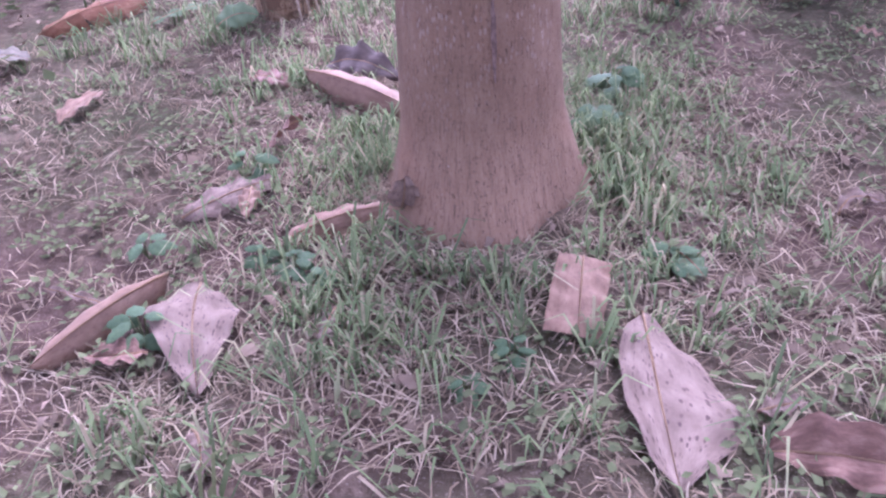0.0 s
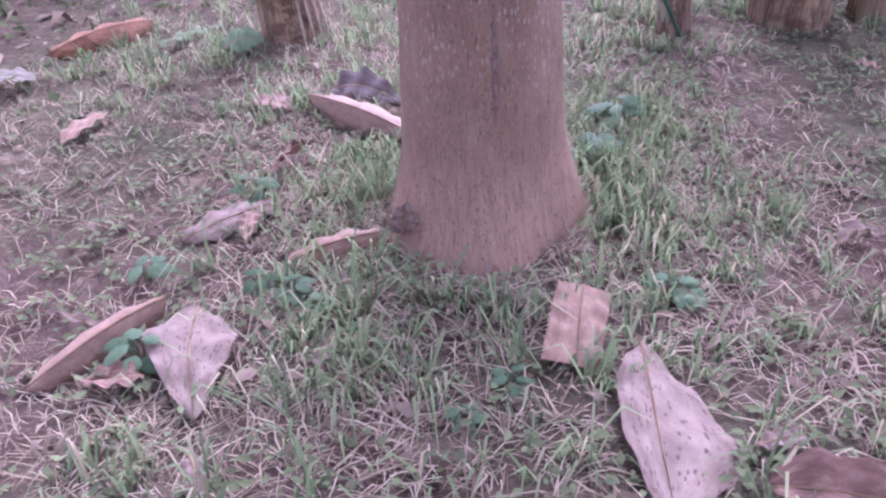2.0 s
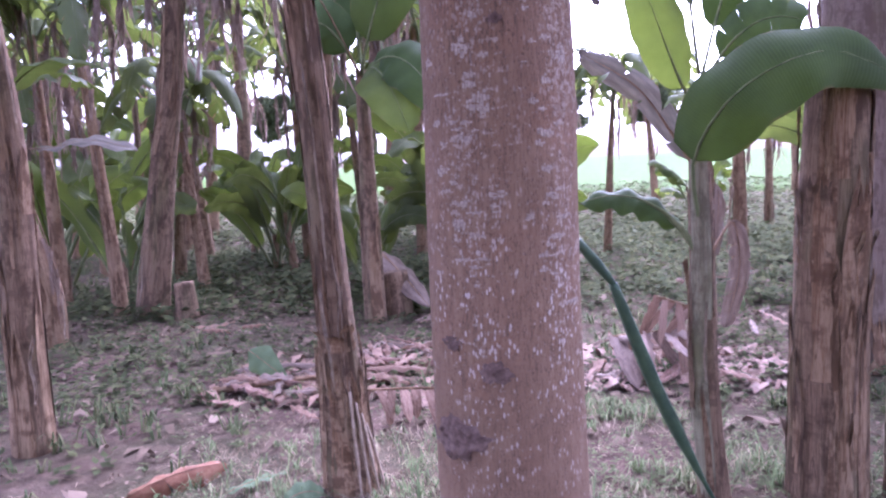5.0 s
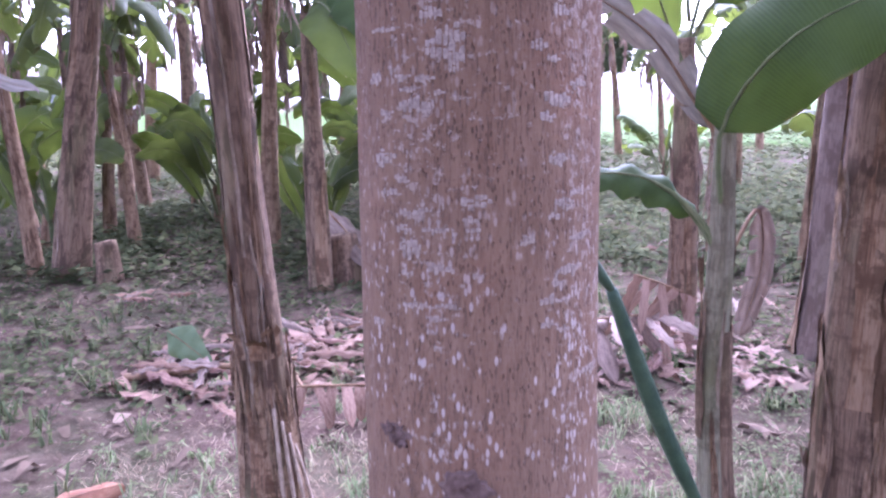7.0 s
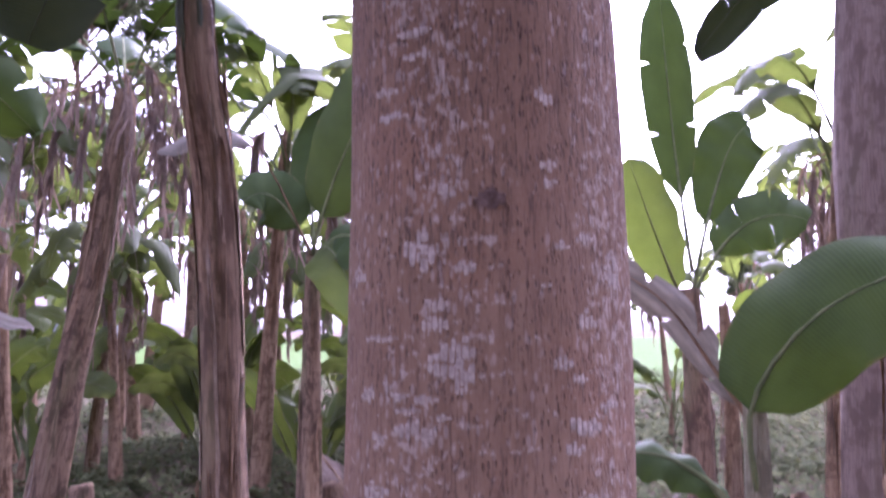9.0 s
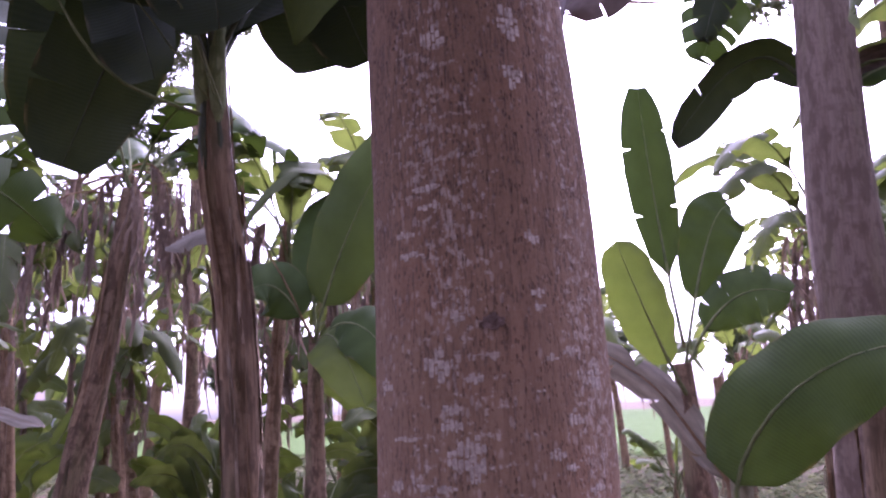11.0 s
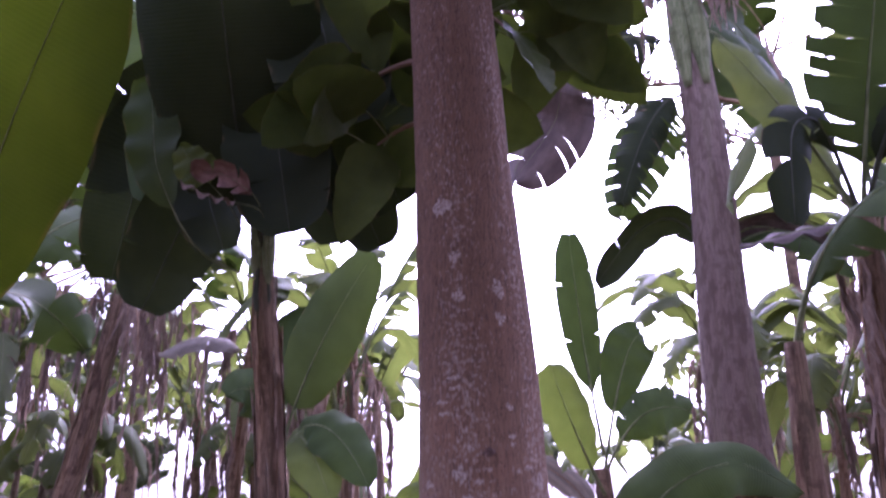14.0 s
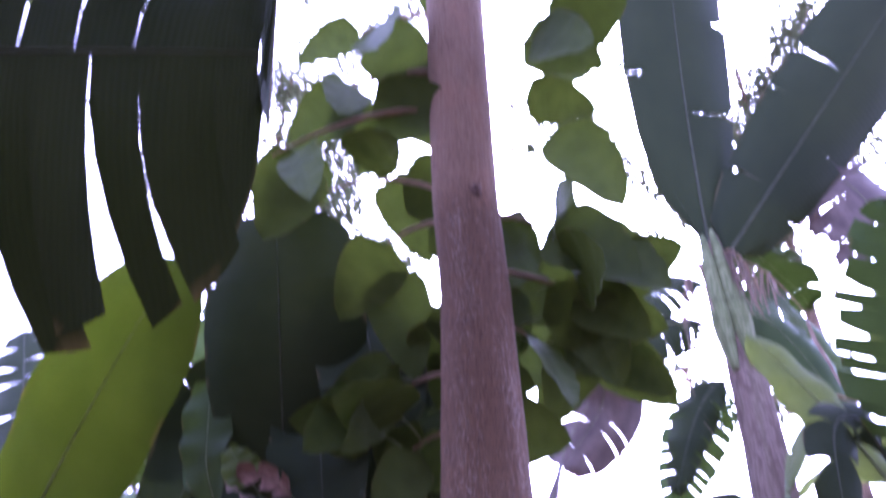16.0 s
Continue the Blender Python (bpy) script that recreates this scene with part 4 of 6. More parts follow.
# tall plant behind the broken stem: smooth stout stem; leaves far overhead sized to fit the camera's view
TALL = plant((1.97, 5.1, 0), "tall banana plant with smooth greyish brown stem")
banana_stem(TALL, [(1.97, 5.12, -0.08), (1.97, 5.1, 0.12), (1.975, 5.1, 0.45), (1.98, 5.1, 1.0), (1.985, 5.1, 1.7), (1.99, 5.1, 2.6), (2.04, 5.1, 4.0), (2.04, 5.12, 5.2), (1.99, 5.1, 6.0)],
            [0.33, 0.28, 0.25, 0.225, 0.205, 0.185, 0.15, 0.125, 0.08], 4, 77, STEM_SMOOTH)
for k, (dx, dy, top) in enumerate([(-0.08, -0.08, 5.95), (0.05, -0.11, 6.0), (0.10, 0.0, 5.85), (-0.04, 0.06, 6.0)]):
    part("leaf_base", tube([(2.02 + dx, 5.1 + dy, 4.6), (2.0 + dx * 1.1, 5.1 + dy, 5.3), (1.97 + dx * 0.6, 5.08 + dy * 0.5, top)], [0.03, 0.085, 0.07, 0.02], 18, 12, 0.08, k), PETIOLE, TALL, "green leaf base wrapped round the stem top")
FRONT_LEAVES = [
    ([(2.07, 5.41, 3.41), (1.83, 5.44, 3.66), (1.53, 5.44, 3.55), (1.17, 5.41, 3.13)], 0.35, (0, 0.7, 0.7), 4, 21, LEAF_SHADED),
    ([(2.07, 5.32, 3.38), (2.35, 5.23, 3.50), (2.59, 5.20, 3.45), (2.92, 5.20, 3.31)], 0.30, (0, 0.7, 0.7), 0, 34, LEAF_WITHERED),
    ([(1.97, 5.16, 5.38), (1.65, 5.06, 5.73), (1.18, 4.97, 4.98)], 0.52, (0, -1, 0.3), 14, 22, LEAF_SHADED),
    ([(1.97, 5.13, 5.03), (1.39, 4.92, 5.15), (0.63, 4.88, 4.49)], 0.59, (0, -1, 0.3), 12, 31, LEAF_SHADED),
    ([(1.95, 5.16, 4.59), (1.65, 5.06, 4.59), (1.36, 5.14, 3.69)], 0.35, (0, -1, 0.2), 12, 32, LEAF_SHADED),
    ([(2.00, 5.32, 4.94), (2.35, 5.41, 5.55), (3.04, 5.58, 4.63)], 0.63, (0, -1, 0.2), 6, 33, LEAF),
    ([(1.97, 5.09, 5.55), (1.91, 4.71, 7.90), (2.17, 4.19, 10.86)], 1.20, (0, -1, -0.3), 3, 23, LEAF_SHADED),
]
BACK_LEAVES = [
    ([(1.97, 5.06, 5.55), (2.96, 4.71, 6.86), (5.05, 4.19, 9.64)], 1.20, (0.3, -1, -0.1), 5, 24, LEAF_SHADED),
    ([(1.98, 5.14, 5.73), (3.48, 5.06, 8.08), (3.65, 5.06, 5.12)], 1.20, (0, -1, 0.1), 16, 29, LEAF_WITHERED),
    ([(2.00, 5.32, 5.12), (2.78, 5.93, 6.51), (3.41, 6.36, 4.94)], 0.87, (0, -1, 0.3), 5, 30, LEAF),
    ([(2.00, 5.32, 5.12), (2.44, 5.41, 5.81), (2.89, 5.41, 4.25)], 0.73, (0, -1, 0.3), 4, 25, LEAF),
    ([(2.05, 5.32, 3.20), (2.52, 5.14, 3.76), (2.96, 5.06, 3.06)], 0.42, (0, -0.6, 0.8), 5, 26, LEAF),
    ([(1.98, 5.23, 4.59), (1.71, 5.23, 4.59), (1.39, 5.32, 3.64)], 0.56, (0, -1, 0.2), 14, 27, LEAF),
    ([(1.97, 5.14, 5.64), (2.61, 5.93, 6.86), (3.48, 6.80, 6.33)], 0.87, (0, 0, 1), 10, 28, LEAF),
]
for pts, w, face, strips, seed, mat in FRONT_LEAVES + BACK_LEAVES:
    crown = mat == LEAF_SHADED and strips < 8
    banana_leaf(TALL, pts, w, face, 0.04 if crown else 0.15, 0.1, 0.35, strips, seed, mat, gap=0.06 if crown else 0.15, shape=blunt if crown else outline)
for k, (a, b) in enumerate([((2.30, 4.92, 5.81), (2.54, 4.81, 4.86)), ((1.71, 4.97, 5.81), (1.57, 4.88, 4.94)), ((2.09, 4.80, 5.90), (2.16, 4.71, 5.12))]):
    dead_banana_leaf(TALL, [(1.98, 5.11, 5.64), a, b], 16, 0.6, 330 + k)
banana_leaf(TALL, [(1.95, 5.14, 4.86), (1.39, 4.71, 4.86), (0.87, 4.36, 4.28), (0.78, 4.54, 4.04), (0.49, 4.62, 3.66)], 0.59, (0, -1, 0.2), 0.42, 0.25, 0.5, 7, 340, LEAF_WITHERED, 0.009, "withered brown leaf hanging beside the trunk")
for k, (a, b, c) in enumerate([((0.35, 5.23, 4.04), (0.73, 5.06, 3.95), (1.11, 4.99, 3.85)), ((1.95, 5.16, 4.70), (1.57, 5.13, 4.70), (1.22, 5.14, 4.56)), ((2.00, 5.16, 4.59), (2.52, 5.14, 4.53), (3.13, 5.14, 4.25)), ((1.71, 5.23, 4.16), (1.64, 5.23, 4.51), (1.57, 5.23, 4.80))]):
    part("leaf_stalk", tube([a, b, c], [0.022, 0.017, 0.007], 10, 6), SHEATH, TALL, "bare broken leaf stalk")
banana_leaf(TALL, [(1.95, 5.14, 4.59), (1.25, 4.88, 4.59), (0.68, 4.54, 4.07), (0.38, 4.45, 3.29), (0.34, 4.45, 2.51), (0.44, 4.45, 2.16)], 0.13, (-0.6, -1, 0.1), 0.5, 0.4, 0.6, 0, 341, LEAF_WITHERED, 0.007, "narrow withered leaf hanging beside the trunk", gap=0.12)
F2 = plant((1.47, 3.12, 0), "slim banana plant with pale dry sheaths")
banana_stem(F2, [(1.47, 3.12, -0.05), (1.46, 3.1, 0.7), (1.48, 3.08, 1.5), (1.52, 3.1, 2.2)], [0.085, 0.07, 0.06, 0.04], 6, 15)
banana_leaf(F2, [(1.52, 3.1, 2.15), (1.6, 2.9, 2.8), (2.1, 2.7, 2.9)], 0.4, (0, -0.5, 1), 0.2, 0.1, 0.3, 6, 31)

# plant behind the clump, leaves crossing in front of the sky, some coloured as shaded
R = plant((1.98, 3.32, 0), "banana plant with torn, partly shade-coloured leaves beside the thick clump")
banana_stem(R, [(1.98, 3.32, -0.05), (1.97, 3.3, 1.0), (2.0, 3.25, 2.0), (2.0, 3.2, 2.85)], [0.12, 0.10, 0.085, 0.05], 9, 43)
for pts, w, face, strips, seed, mat in [
    ([(1.98, 2.95, 3.4), (2.08, 2.6, 4.25)], 0.55, (0, -1, 0.0), 12, 501, LEAF),
    ([(1.8, 3.2, 3.35), (1.42, 3.2, 3.85)], 0.34, (0.2, -1, 0.1), 0, 502, LEAF_GROVE),
    ([(1.84, 3.1, 3.25), (1.66, 3.05, 3.22), (1.57, 3.0, 2.72)], 0.28, (0, -1, 0.2), 4, 503, LEAF_SHADED),
    ([(2.1, 3.0, 3.2), (2.25, 2.9, 3.2), (2.2, 2.85, 2.62)], 0.42, (0, -1, 0.2), 6, 504, LEAF_SHADED),
    ([(1.75, 3.02, 2.76), (1.28, 2.95, 2.60)], 0.14, (0, -0.5, 1), 0, 505, LEAF_WITHERED),
    ([(2.4, 3.4, 3.3), (2.8, 3.5, 2.9)], 0.4, (0, -1, 0.3), 8, 506, LEAF),
]:
    banana_leaf(R, [(2.0, 3.2, 2.78)] + pts, w, face, 0.2, 0.1, 0.3, strips, seed, mat, gap=0.2)
dead_banana_leaf(R, [(2.0, 3.2, 2.7), (1.85, 3.1, 2.6), (1.8, 3.05, 1.9)], 18, 0.5, 511)
dead_banana_leaf(R, [(2.0, 3.2, 2.6), (2.2, 3.1, 2.5), (2.25, 3.05, 1.8)], 18, 0.5, 512)

# plant at the left edge; the backlight on its large leaf is put into the colour
A = plant((-2.52, 3.6, 0), "banana plant with pale brown stem and backlit leaf")
banana_stem(A, [(-2.52, 3.6, -0.05), (-2.5, 3.6, 0.8), (-2.47, 3.58, 1.6), (-2.4, 3.4, 2.4)], [0.105, 0.085, 0.078, 0.06], 10, 19)
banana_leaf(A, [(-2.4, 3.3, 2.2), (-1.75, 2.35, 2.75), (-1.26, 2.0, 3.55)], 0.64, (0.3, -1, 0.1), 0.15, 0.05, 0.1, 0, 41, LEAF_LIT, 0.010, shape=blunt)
banana_leaf(A, [(-2.4, 3.4, 2.4), (-2.2, 3.4, 3.6), (-1.75, 3.4, 4.2), (-1.58, 3.4, 3.9), (-1.54, 3.4, 3.05)], 0.34, (0, -1, 0.1), 0.5, 0.1, 0.2, 0, 45, LEAF)
banana_leaf(A, [(-2.4, 3.4, 2.4), (-2.0, 3.5, 3.3), (-1.6, 3.6, 3.5), (-1.35, 3.6, 3.1)], 0.42, (0, -1, 0.2), 0.4, 0.1, 0.2, 3, 46, LEAF_YOUNG, gap=0.1)
banana_leaf(A, [(-2.4, 3.4, 2.4), (-2.3, 3.2, 3.1), (-2.0, 3.0, 2.6)], 0.45, (0, -1, 0.4), 0.15, 0.1, 0.2, 5, 43)


for k, (mid, tip, w, cuts) in enumerate([((-2.6, 3.7, 3.4), (-2.9, 4.0, 3.0), 0.45, 8), ((-2.2, 3.8, 3.3), (-1.9, 4.1, 3.2), 0.42, 6), ((-2.5, 3.9, 3.0), (-2.2, 4.4, 2.5), 0.45, 5), ((-2.9, 3.4, 3.0), (-3.3, 3.5, 2.6), 0.42, 9)]):
    banana_leaf(A, [(-2.4, 3.4, 2.4), mid, tip], w, (0, -1, 0.3), 0.2, 0.1, 0.3, cuts, 420 + k, LEAF)
banana_leaf(A, [(-2.4, 3.4, 2.4), (-2.85, 3.8, 3.6), (-3.35, 4.1, 4.5)], 0.6, (0, -1, 0.2), 0.25, 0.1, 0.3, 9, 431, LEAF_SHADED)
banana_leaf(A, [(-2.4, 3.4, 2.4), (-2.55, 4.0, 3.4), (-2.75, 4.5, 4.0)], 0.55, (0, -1, 0.2), 0.25, 0.1, 0.3, 7, 432, LEAF_SHADED)

# leaning plant behind it with flaring dry sheaths
A2 = plant((-4.02, 5.9, 0), "leaning banana plant with flaring reddish dry sheaths")
banana_stem(A2, [(-4.02, 5.9, -0.05), (-3.98, 5.85, 0.5), (-4.12, 5.8, 1.2), (-4.2, 5.75, 1.9)], [0.15, 0.12, 0.09, 0.07], 10, 39, SHEATH)
for k in range(5):
    a = 1.3 * k
    out = Vector((math.cos(a), math.sin(a), 0))
    banana_leaf(A2, [(-4.2, 5.75, 1.85), Vector((-4.2, 5.75, 2.5)) + out * 0.4, Vector((-4.2, 5.75, 2.2)) + out * 1.0], 0.36, (0, 0, 1), 0.2, 0.1, 0.3, (0, 7)[k % 2], 400 + k, LEAF_GROVE)
banana_leaf(A2, [(-4.16, 5.78, 1.66), (-3.78, 5.75, 1.62), (-3.3, 5.6, 1.66), (-2.81, 5.4, 1.56)], 0.15, (0, -0.6, 1), 0.28, 0.15, 0.2, 0, 47, LEAF_GREY, 0.009, "long grey withered leaf held level")
dead_banana_leaf(A2, [(-4.15, 5.75, 1.5), (-3.9, 5.7, 1.4), (-3.75, 5.7, 0.6)], 16, 0.5, 410)

# plant beside the path, one torn leaf hanging over it
N = plant((-1.25, -0.15, 0), "banana plant beside the path with torn hanging leaf")
banana_stem(N, [(-1.25, -0.15, -0.05), (-1.24, -0.12, 0.9), (-1.2, -0.08, 1.9)], [0.13, 0.11, 0.08], 7, 37)
banana_leaf(N, [(-1.2, -0.08, 1.85), (-1.0, 0.05, 2.3), (-0.80, 0.09, 2.46), (-0.56, 0.11, 2.48), (-0.25, 0.12, 2.47)], 0.80, (0, -1, -0.4), 0.36, 0.0, 0.1, 10, 44, LEAF_SHADED, 0.012, gap=0.24)

# young plant with an upright broad leaf
D = plant((-1.42, 6.6, 0), "young banana plant with upright light green leaves")
banana_stem(D, [(-1.40, 6.6, -0.05), (-1.40, 6.6, 1.0), (-1.37, 6.5, 2.15)], [0.10, 0.075, 0.05], 5, 23)
for pts, w, face, seed, mat in [
    ([(-1.36, 6.45, 2.1), (-1.15, 6.2, 2.8), (-0.55, 5.8, 3.55)], 0.62, (0, -1, 0.1), 51, LEAF_MID),
    ([(-1.37, 6.45, 2.1), (-1.6, 6.3, 2.7), (-1.8, 6.2, 2.45)], 0.5, (0, -1, 0.4), 52, LEAF),
    ([(-1.36, 6.45, 2.05), (-1.0, 6.2, 2.5), (-0.6, 6.0, 1.7)], 0.5, (0, -0.8, 0.6), 53, LEAF),
    ([(-1.36, 6.45, 2.0), (-1.2, 6.2, 2.4), (-0.9, 6.0, 1.6)], 0.5, (0, -0.8, 0.6), 54, LEAF_YOUNG),
    ([(-1.36, 6.5, 2.1), (-1.5, 6.7, 3.0), (-1.3, 7.0, 3.4)], 0.45, (0, -1, 0), 55, LEAF),
]:
    banana_leaf(D, pts, w, face, 0.18, 0.1, 0.25, 0, seed, mat)

banana_leaf(D, [(-1.37, 6.45, 2.1), (-1.5, 5.9, 2.6), (-1.67, 5.8, 2.8), (-1.94, 5.8, 2.87), (-2.25, 5.8, 2.74)], 0.30, (0, -0.6, 1), 0.42, 0.1, 0.6, 5, 57, LEAF_GREY, 0.008, "drooping greyish striped leaf", gap=0.06)
# plant with two upright leaves in front of the open sky
G = plant((1.25, 6.0, 0), "banana plant with upright leaves against the sky")
banana_stem(G, [(1.25, 6.0, -0.05), (1.25, 6.0, 0.9), (1.22, 6.0, 1.8)], [0.11, 0.085, 0.06], 5, 29)
for pts, w, face, strips, seed, mat in [
    ([(1.24, 6.0, 1.9), (1.13, 6.0, 2.8), (1.10, 6.0, 3.75)], 0.36, (0, -1, 0), 3, 61, LEAF),
    ([(1.2, 5.9, 1.6), (0.98, 5.6, 1.95), (0.78, 5.5, 2.55)], 0.40, (0.2, -1, 0), 0, 62, LEAF_YOUNG),
    ([(1.22, 6.0, 1.7), (1.5, 5.9, 2.4), (1.9, 5.8, 2.2)], 0.45, (0, -1, 0.5), 5, 63, LEAF),
    ([(1.22, 6.0, 1.7), (1.5, 6.1, 2.9), (1.7, 6.2, 2.9)], 0.45, (0, -1, 0.2), 0, 64, LEAF),
]:
    banana_leaf(G, pts, w, face, 0.25, 0.08, 0.2, strips, seed, mat, gap=0.08, shape=blunt)

# leaning stem with a torn sheath, further left
B = plant((-3.75, 7.1, 0), "leaning banana plant with dark reddish brown stem")
banana_stem(B, [(-3.76, 7.1, -0.05), (-3.5, 7.0, 1.2), (-3.25, 6.9, 2.2), (-3.02, 6.8, 3.5)], [0.165, 0.12, 0.10, 0.07], 12, 33)
for i in range(7):
    a = i * 0.9 + 0.3
    top = Vector((-3.02, 6.8, 3.4))
    out = Vector((math.cos(a), math.sin(a), 0))
    banana_leaf(B, [top, top + out * 0.7 + Vector((0, 0, 1.2)), top + out * 1.6 + Vector((0, 0, 0.2 + 0.3 * (i % 3)))], 0.55, (0, 0, 1), 0.2, 0.1, 0.3, 8, 70 + i)
for i in range(14):
    a = i * 1.05
    out = Vector((math.cos(a), math.sin(a), 0)) * (0.7 + 0.5 * (i % 4))
    top = Vector((-3.02, 6.8, 3.7 - 0.03 * i))
    dead_banana_leaf(B, [top, top + out * 0.5 + Vector((0, 0, 0.12)), top + out * 0.5 + Vector((0, 0, -0.6 - 0.15 * (i % 3)))], 26, 0.6, 80 + i)


# dry stems without a crown
for k, (x, y, high, radius) in enumerate([(1.78, 8.5, 1.5, 0.05), (1.92, 7.8, 1.75, 0.062), (1.68, 8.1, 1.2, 0.04)]):
    dry = plant((x, y, 0), "thin dry banana stem without a crown")
    banana_stem(dry, [(x, y, -0.05), (x + 0.03, y, high * 0.5), (x - 0.02, y, high)], [radius * 1.2, radius, radius * 0.7], 4, 610 + k, SHEATH)
    dead_banana_leaf(dry, [(x, y, high * 0.75), (x - 0.1, y - 0.1, high * 0.7), (x - 0.12, y - 0.12, high * 0.25)], 14, 0.3, 620 + k)
banana_leaf(dry, [(1.68, 8.1, 1.15), (1.75, 7.9, 0.95), (1.72, 7.8, 0.6), (1.66, 7.75, 0.3)], 0.2, (0.2, -1, 0.2), 0.2, 0.3, 0.5, 3, 630, LEAF_DRY, 0.008, "limp pinkish dry leaf")


# ---- the grove behind ----
def grove_plant(height, radius, leaves, dead, seed, young=False):
    rng = random.Random(seed)
    made = plant((0, 0, 0), "banana plant with brown stem, torn leaves and hanging dead leaves" if dead else "young banana plant with broad green leaves")
    lean = Vector((rng.uniform(-0.12, 0.12), rng.uniform(-0.12, 0.12), 0)) * height
    points = [Vector((0, 0, -0.05)), lean * 0.3 + Vector((0, 0, height * 0.45)), lean + Vector((0, 0, height))]
    # paler sheath colour on whole stems puts distance haze into them
    banana_stem(made, points, [radius * 1.3, radius, radius * 0.8, radius * 0.55], 5, seed, SHEATH)
    top = points[2]
    for i in range(leaves):
        a = 2.4 * i + rng.uniform(-0.4, 0.4)
        out = Vector((math.cos(a), math.sin(a), 0))
        length = rng.uniform(1.0, 1.7) * (0.6 if young else 1)
        rise_by = rng.uniform(0.45, 1.1) if young else rng.uniform(0.35, 0.95)
        droop = rng.uniform(-0.1, 0.45) if young else rng.uniform(0.3, 1.0)
        pts = [top - Vector((0, 0, 0.08 * i)), top + out * length * 0.45 + Vector((0, 0, length * rise_by)), top + out * length * rng.uniform(0.7, 1.0) + Vector((0, 0, length * (rise_by - droop)))]
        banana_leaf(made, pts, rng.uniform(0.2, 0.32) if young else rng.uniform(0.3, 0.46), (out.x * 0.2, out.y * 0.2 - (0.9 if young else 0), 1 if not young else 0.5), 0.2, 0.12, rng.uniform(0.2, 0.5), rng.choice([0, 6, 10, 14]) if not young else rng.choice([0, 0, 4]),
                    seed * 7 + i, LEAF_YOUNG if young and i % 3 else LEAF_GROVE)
    for i in range(dead):
        a = 2 * math.pi * i / max(dead, 1) + rng.uniform(-0.4, 0.4)
        out = Vector((math.cos(a), math.sin(a), 0))
        drop = rng.uniform(0.5, 1.1)
        low = rng.uniform(0.05, 0.5)
        pts = [top - Vector((0, 0, low)), top + out * rng.uniform(0.25, 0.7) + Vector((0, 0, 0.1 - low)), top + out * rng.uniform(0.12, 0.45) - Vector((0, 0, low + drop))]
        dead_banana_leaf(made, pts, rng.randint(20, 40), rng.uniform(0.3, 0.65), seed * 9 + i)
    return made


KINDS = [grove_plant(2.6, 0.066, 9, 5, 101), grove_plant(3.1, 0.074, 10, 7, 102), grove_plant(2.2, 0.06, 7, 3, 103),
         grove_plant(0.3, 0.04, 8, 0, 104, True), grove_plant(0.65, 0.045, 8, 0, 105, True), grove_plant(3.4, 0.078, 11, 6, 106), grove_plant(3.5, 0.066, 12, 4, 107)]
TALL_LEFT = [(-7.75, 12.0, 5, 1.1), (-4.1, 7.15, 6, 0.9), (-4.5, 9.2, 0, 0.9), (-6.8, 15.2, 5, 1.3), (-3.6, 13.3, 2, 1.2),
             (-9.5, 13.5, 1, 1.0), (-8.9, 16.2, 5, 1.2), (-5.0, 17.5, 1, 1.3), (-7.7, 19.0, 1, 1.2), (-11.0, 17.0, 5, 1.2), (-2.4, 17.0, 1, 1.1),
             (-4.95, 7.5, 1, 0.9), (-6.9, 9.4, 0, 1.1), (-8.5, 9.0, 5, 1.0), (-5.7, 7.3, 6, 0.95), (-4.7, 6.4, 5, 0.9), (-5.9, 9.9, 2, 1.0), (-5.3, 11.8, 5, 0.9), (-1.0, 14.0, 5, 1.0), (-3.3, 10.8, 1, 1.0), (-2.5, 11.0, 0, 1.1), (-1.9, 13.0, 1, 1.05), (-3.9, 8.6, 0, 0.95), (-1.2, 9.2, 1, 1.0), (-1.75, 11.3, 6, 1.15), (-1.0, 12.0, 2, 1.1), (-2.3, 8.2, 5, 0.92), (-0.9, 7.6, 1, 1.05)]
TALL_RIGHT = [(0.87, 10.6, 6, 0.75), (3.7, 13.5, 2, 0.85), (2.6, 19.0, 1, 1.0), (5.2, 10.5, 1, 1.0), (6.2, 15.0, 0, 1.0),
              (3.2, 6.4, 0, 1.0), (2.9, 5.3, 5, 0.95), (3.6, 4.4, 0, 1.0), (4.4, 7.8, 1, 1.0), (2.6, 7.4, 1, 1.0), (3.7, 9.0, 6, 1.0), (4.6, 12.4, 5, 1.0)]
YOUNG = [(-3.24, 9.9, 4, 1.2), (-2.6, 13.4, 4, 1.2), (-0.9, 13.4, 4, 1.3), (-1.6, 10.9, 4, 0.9), (-4.3, 11.2, 4, 1.0), (-7.0, 13.2, 4, 1.2), (-6.6, 11.0, 4, 1.2),
         (-1.9, 8.5, 3, 1.3), (-0.5, 8.1, 3, 1.3), (2.2, 11.8, 4, 0.7), (-8.6, 14.5, 4, 1.5), (-7.7, 11.4, 4, 1.4), 
         (3.3, 8.6, 4, 1.2), (4.3, 10.2, 4, 1.4), (-4.9, 8.6, 3, 1.3), (-3.6, 10.3, 3, 1.2), (-5.9, 8.9, 3, 1.4), (-1.2, 9.6, 4, 0.9), (-1.0, 8.9, 4, 1.1)]
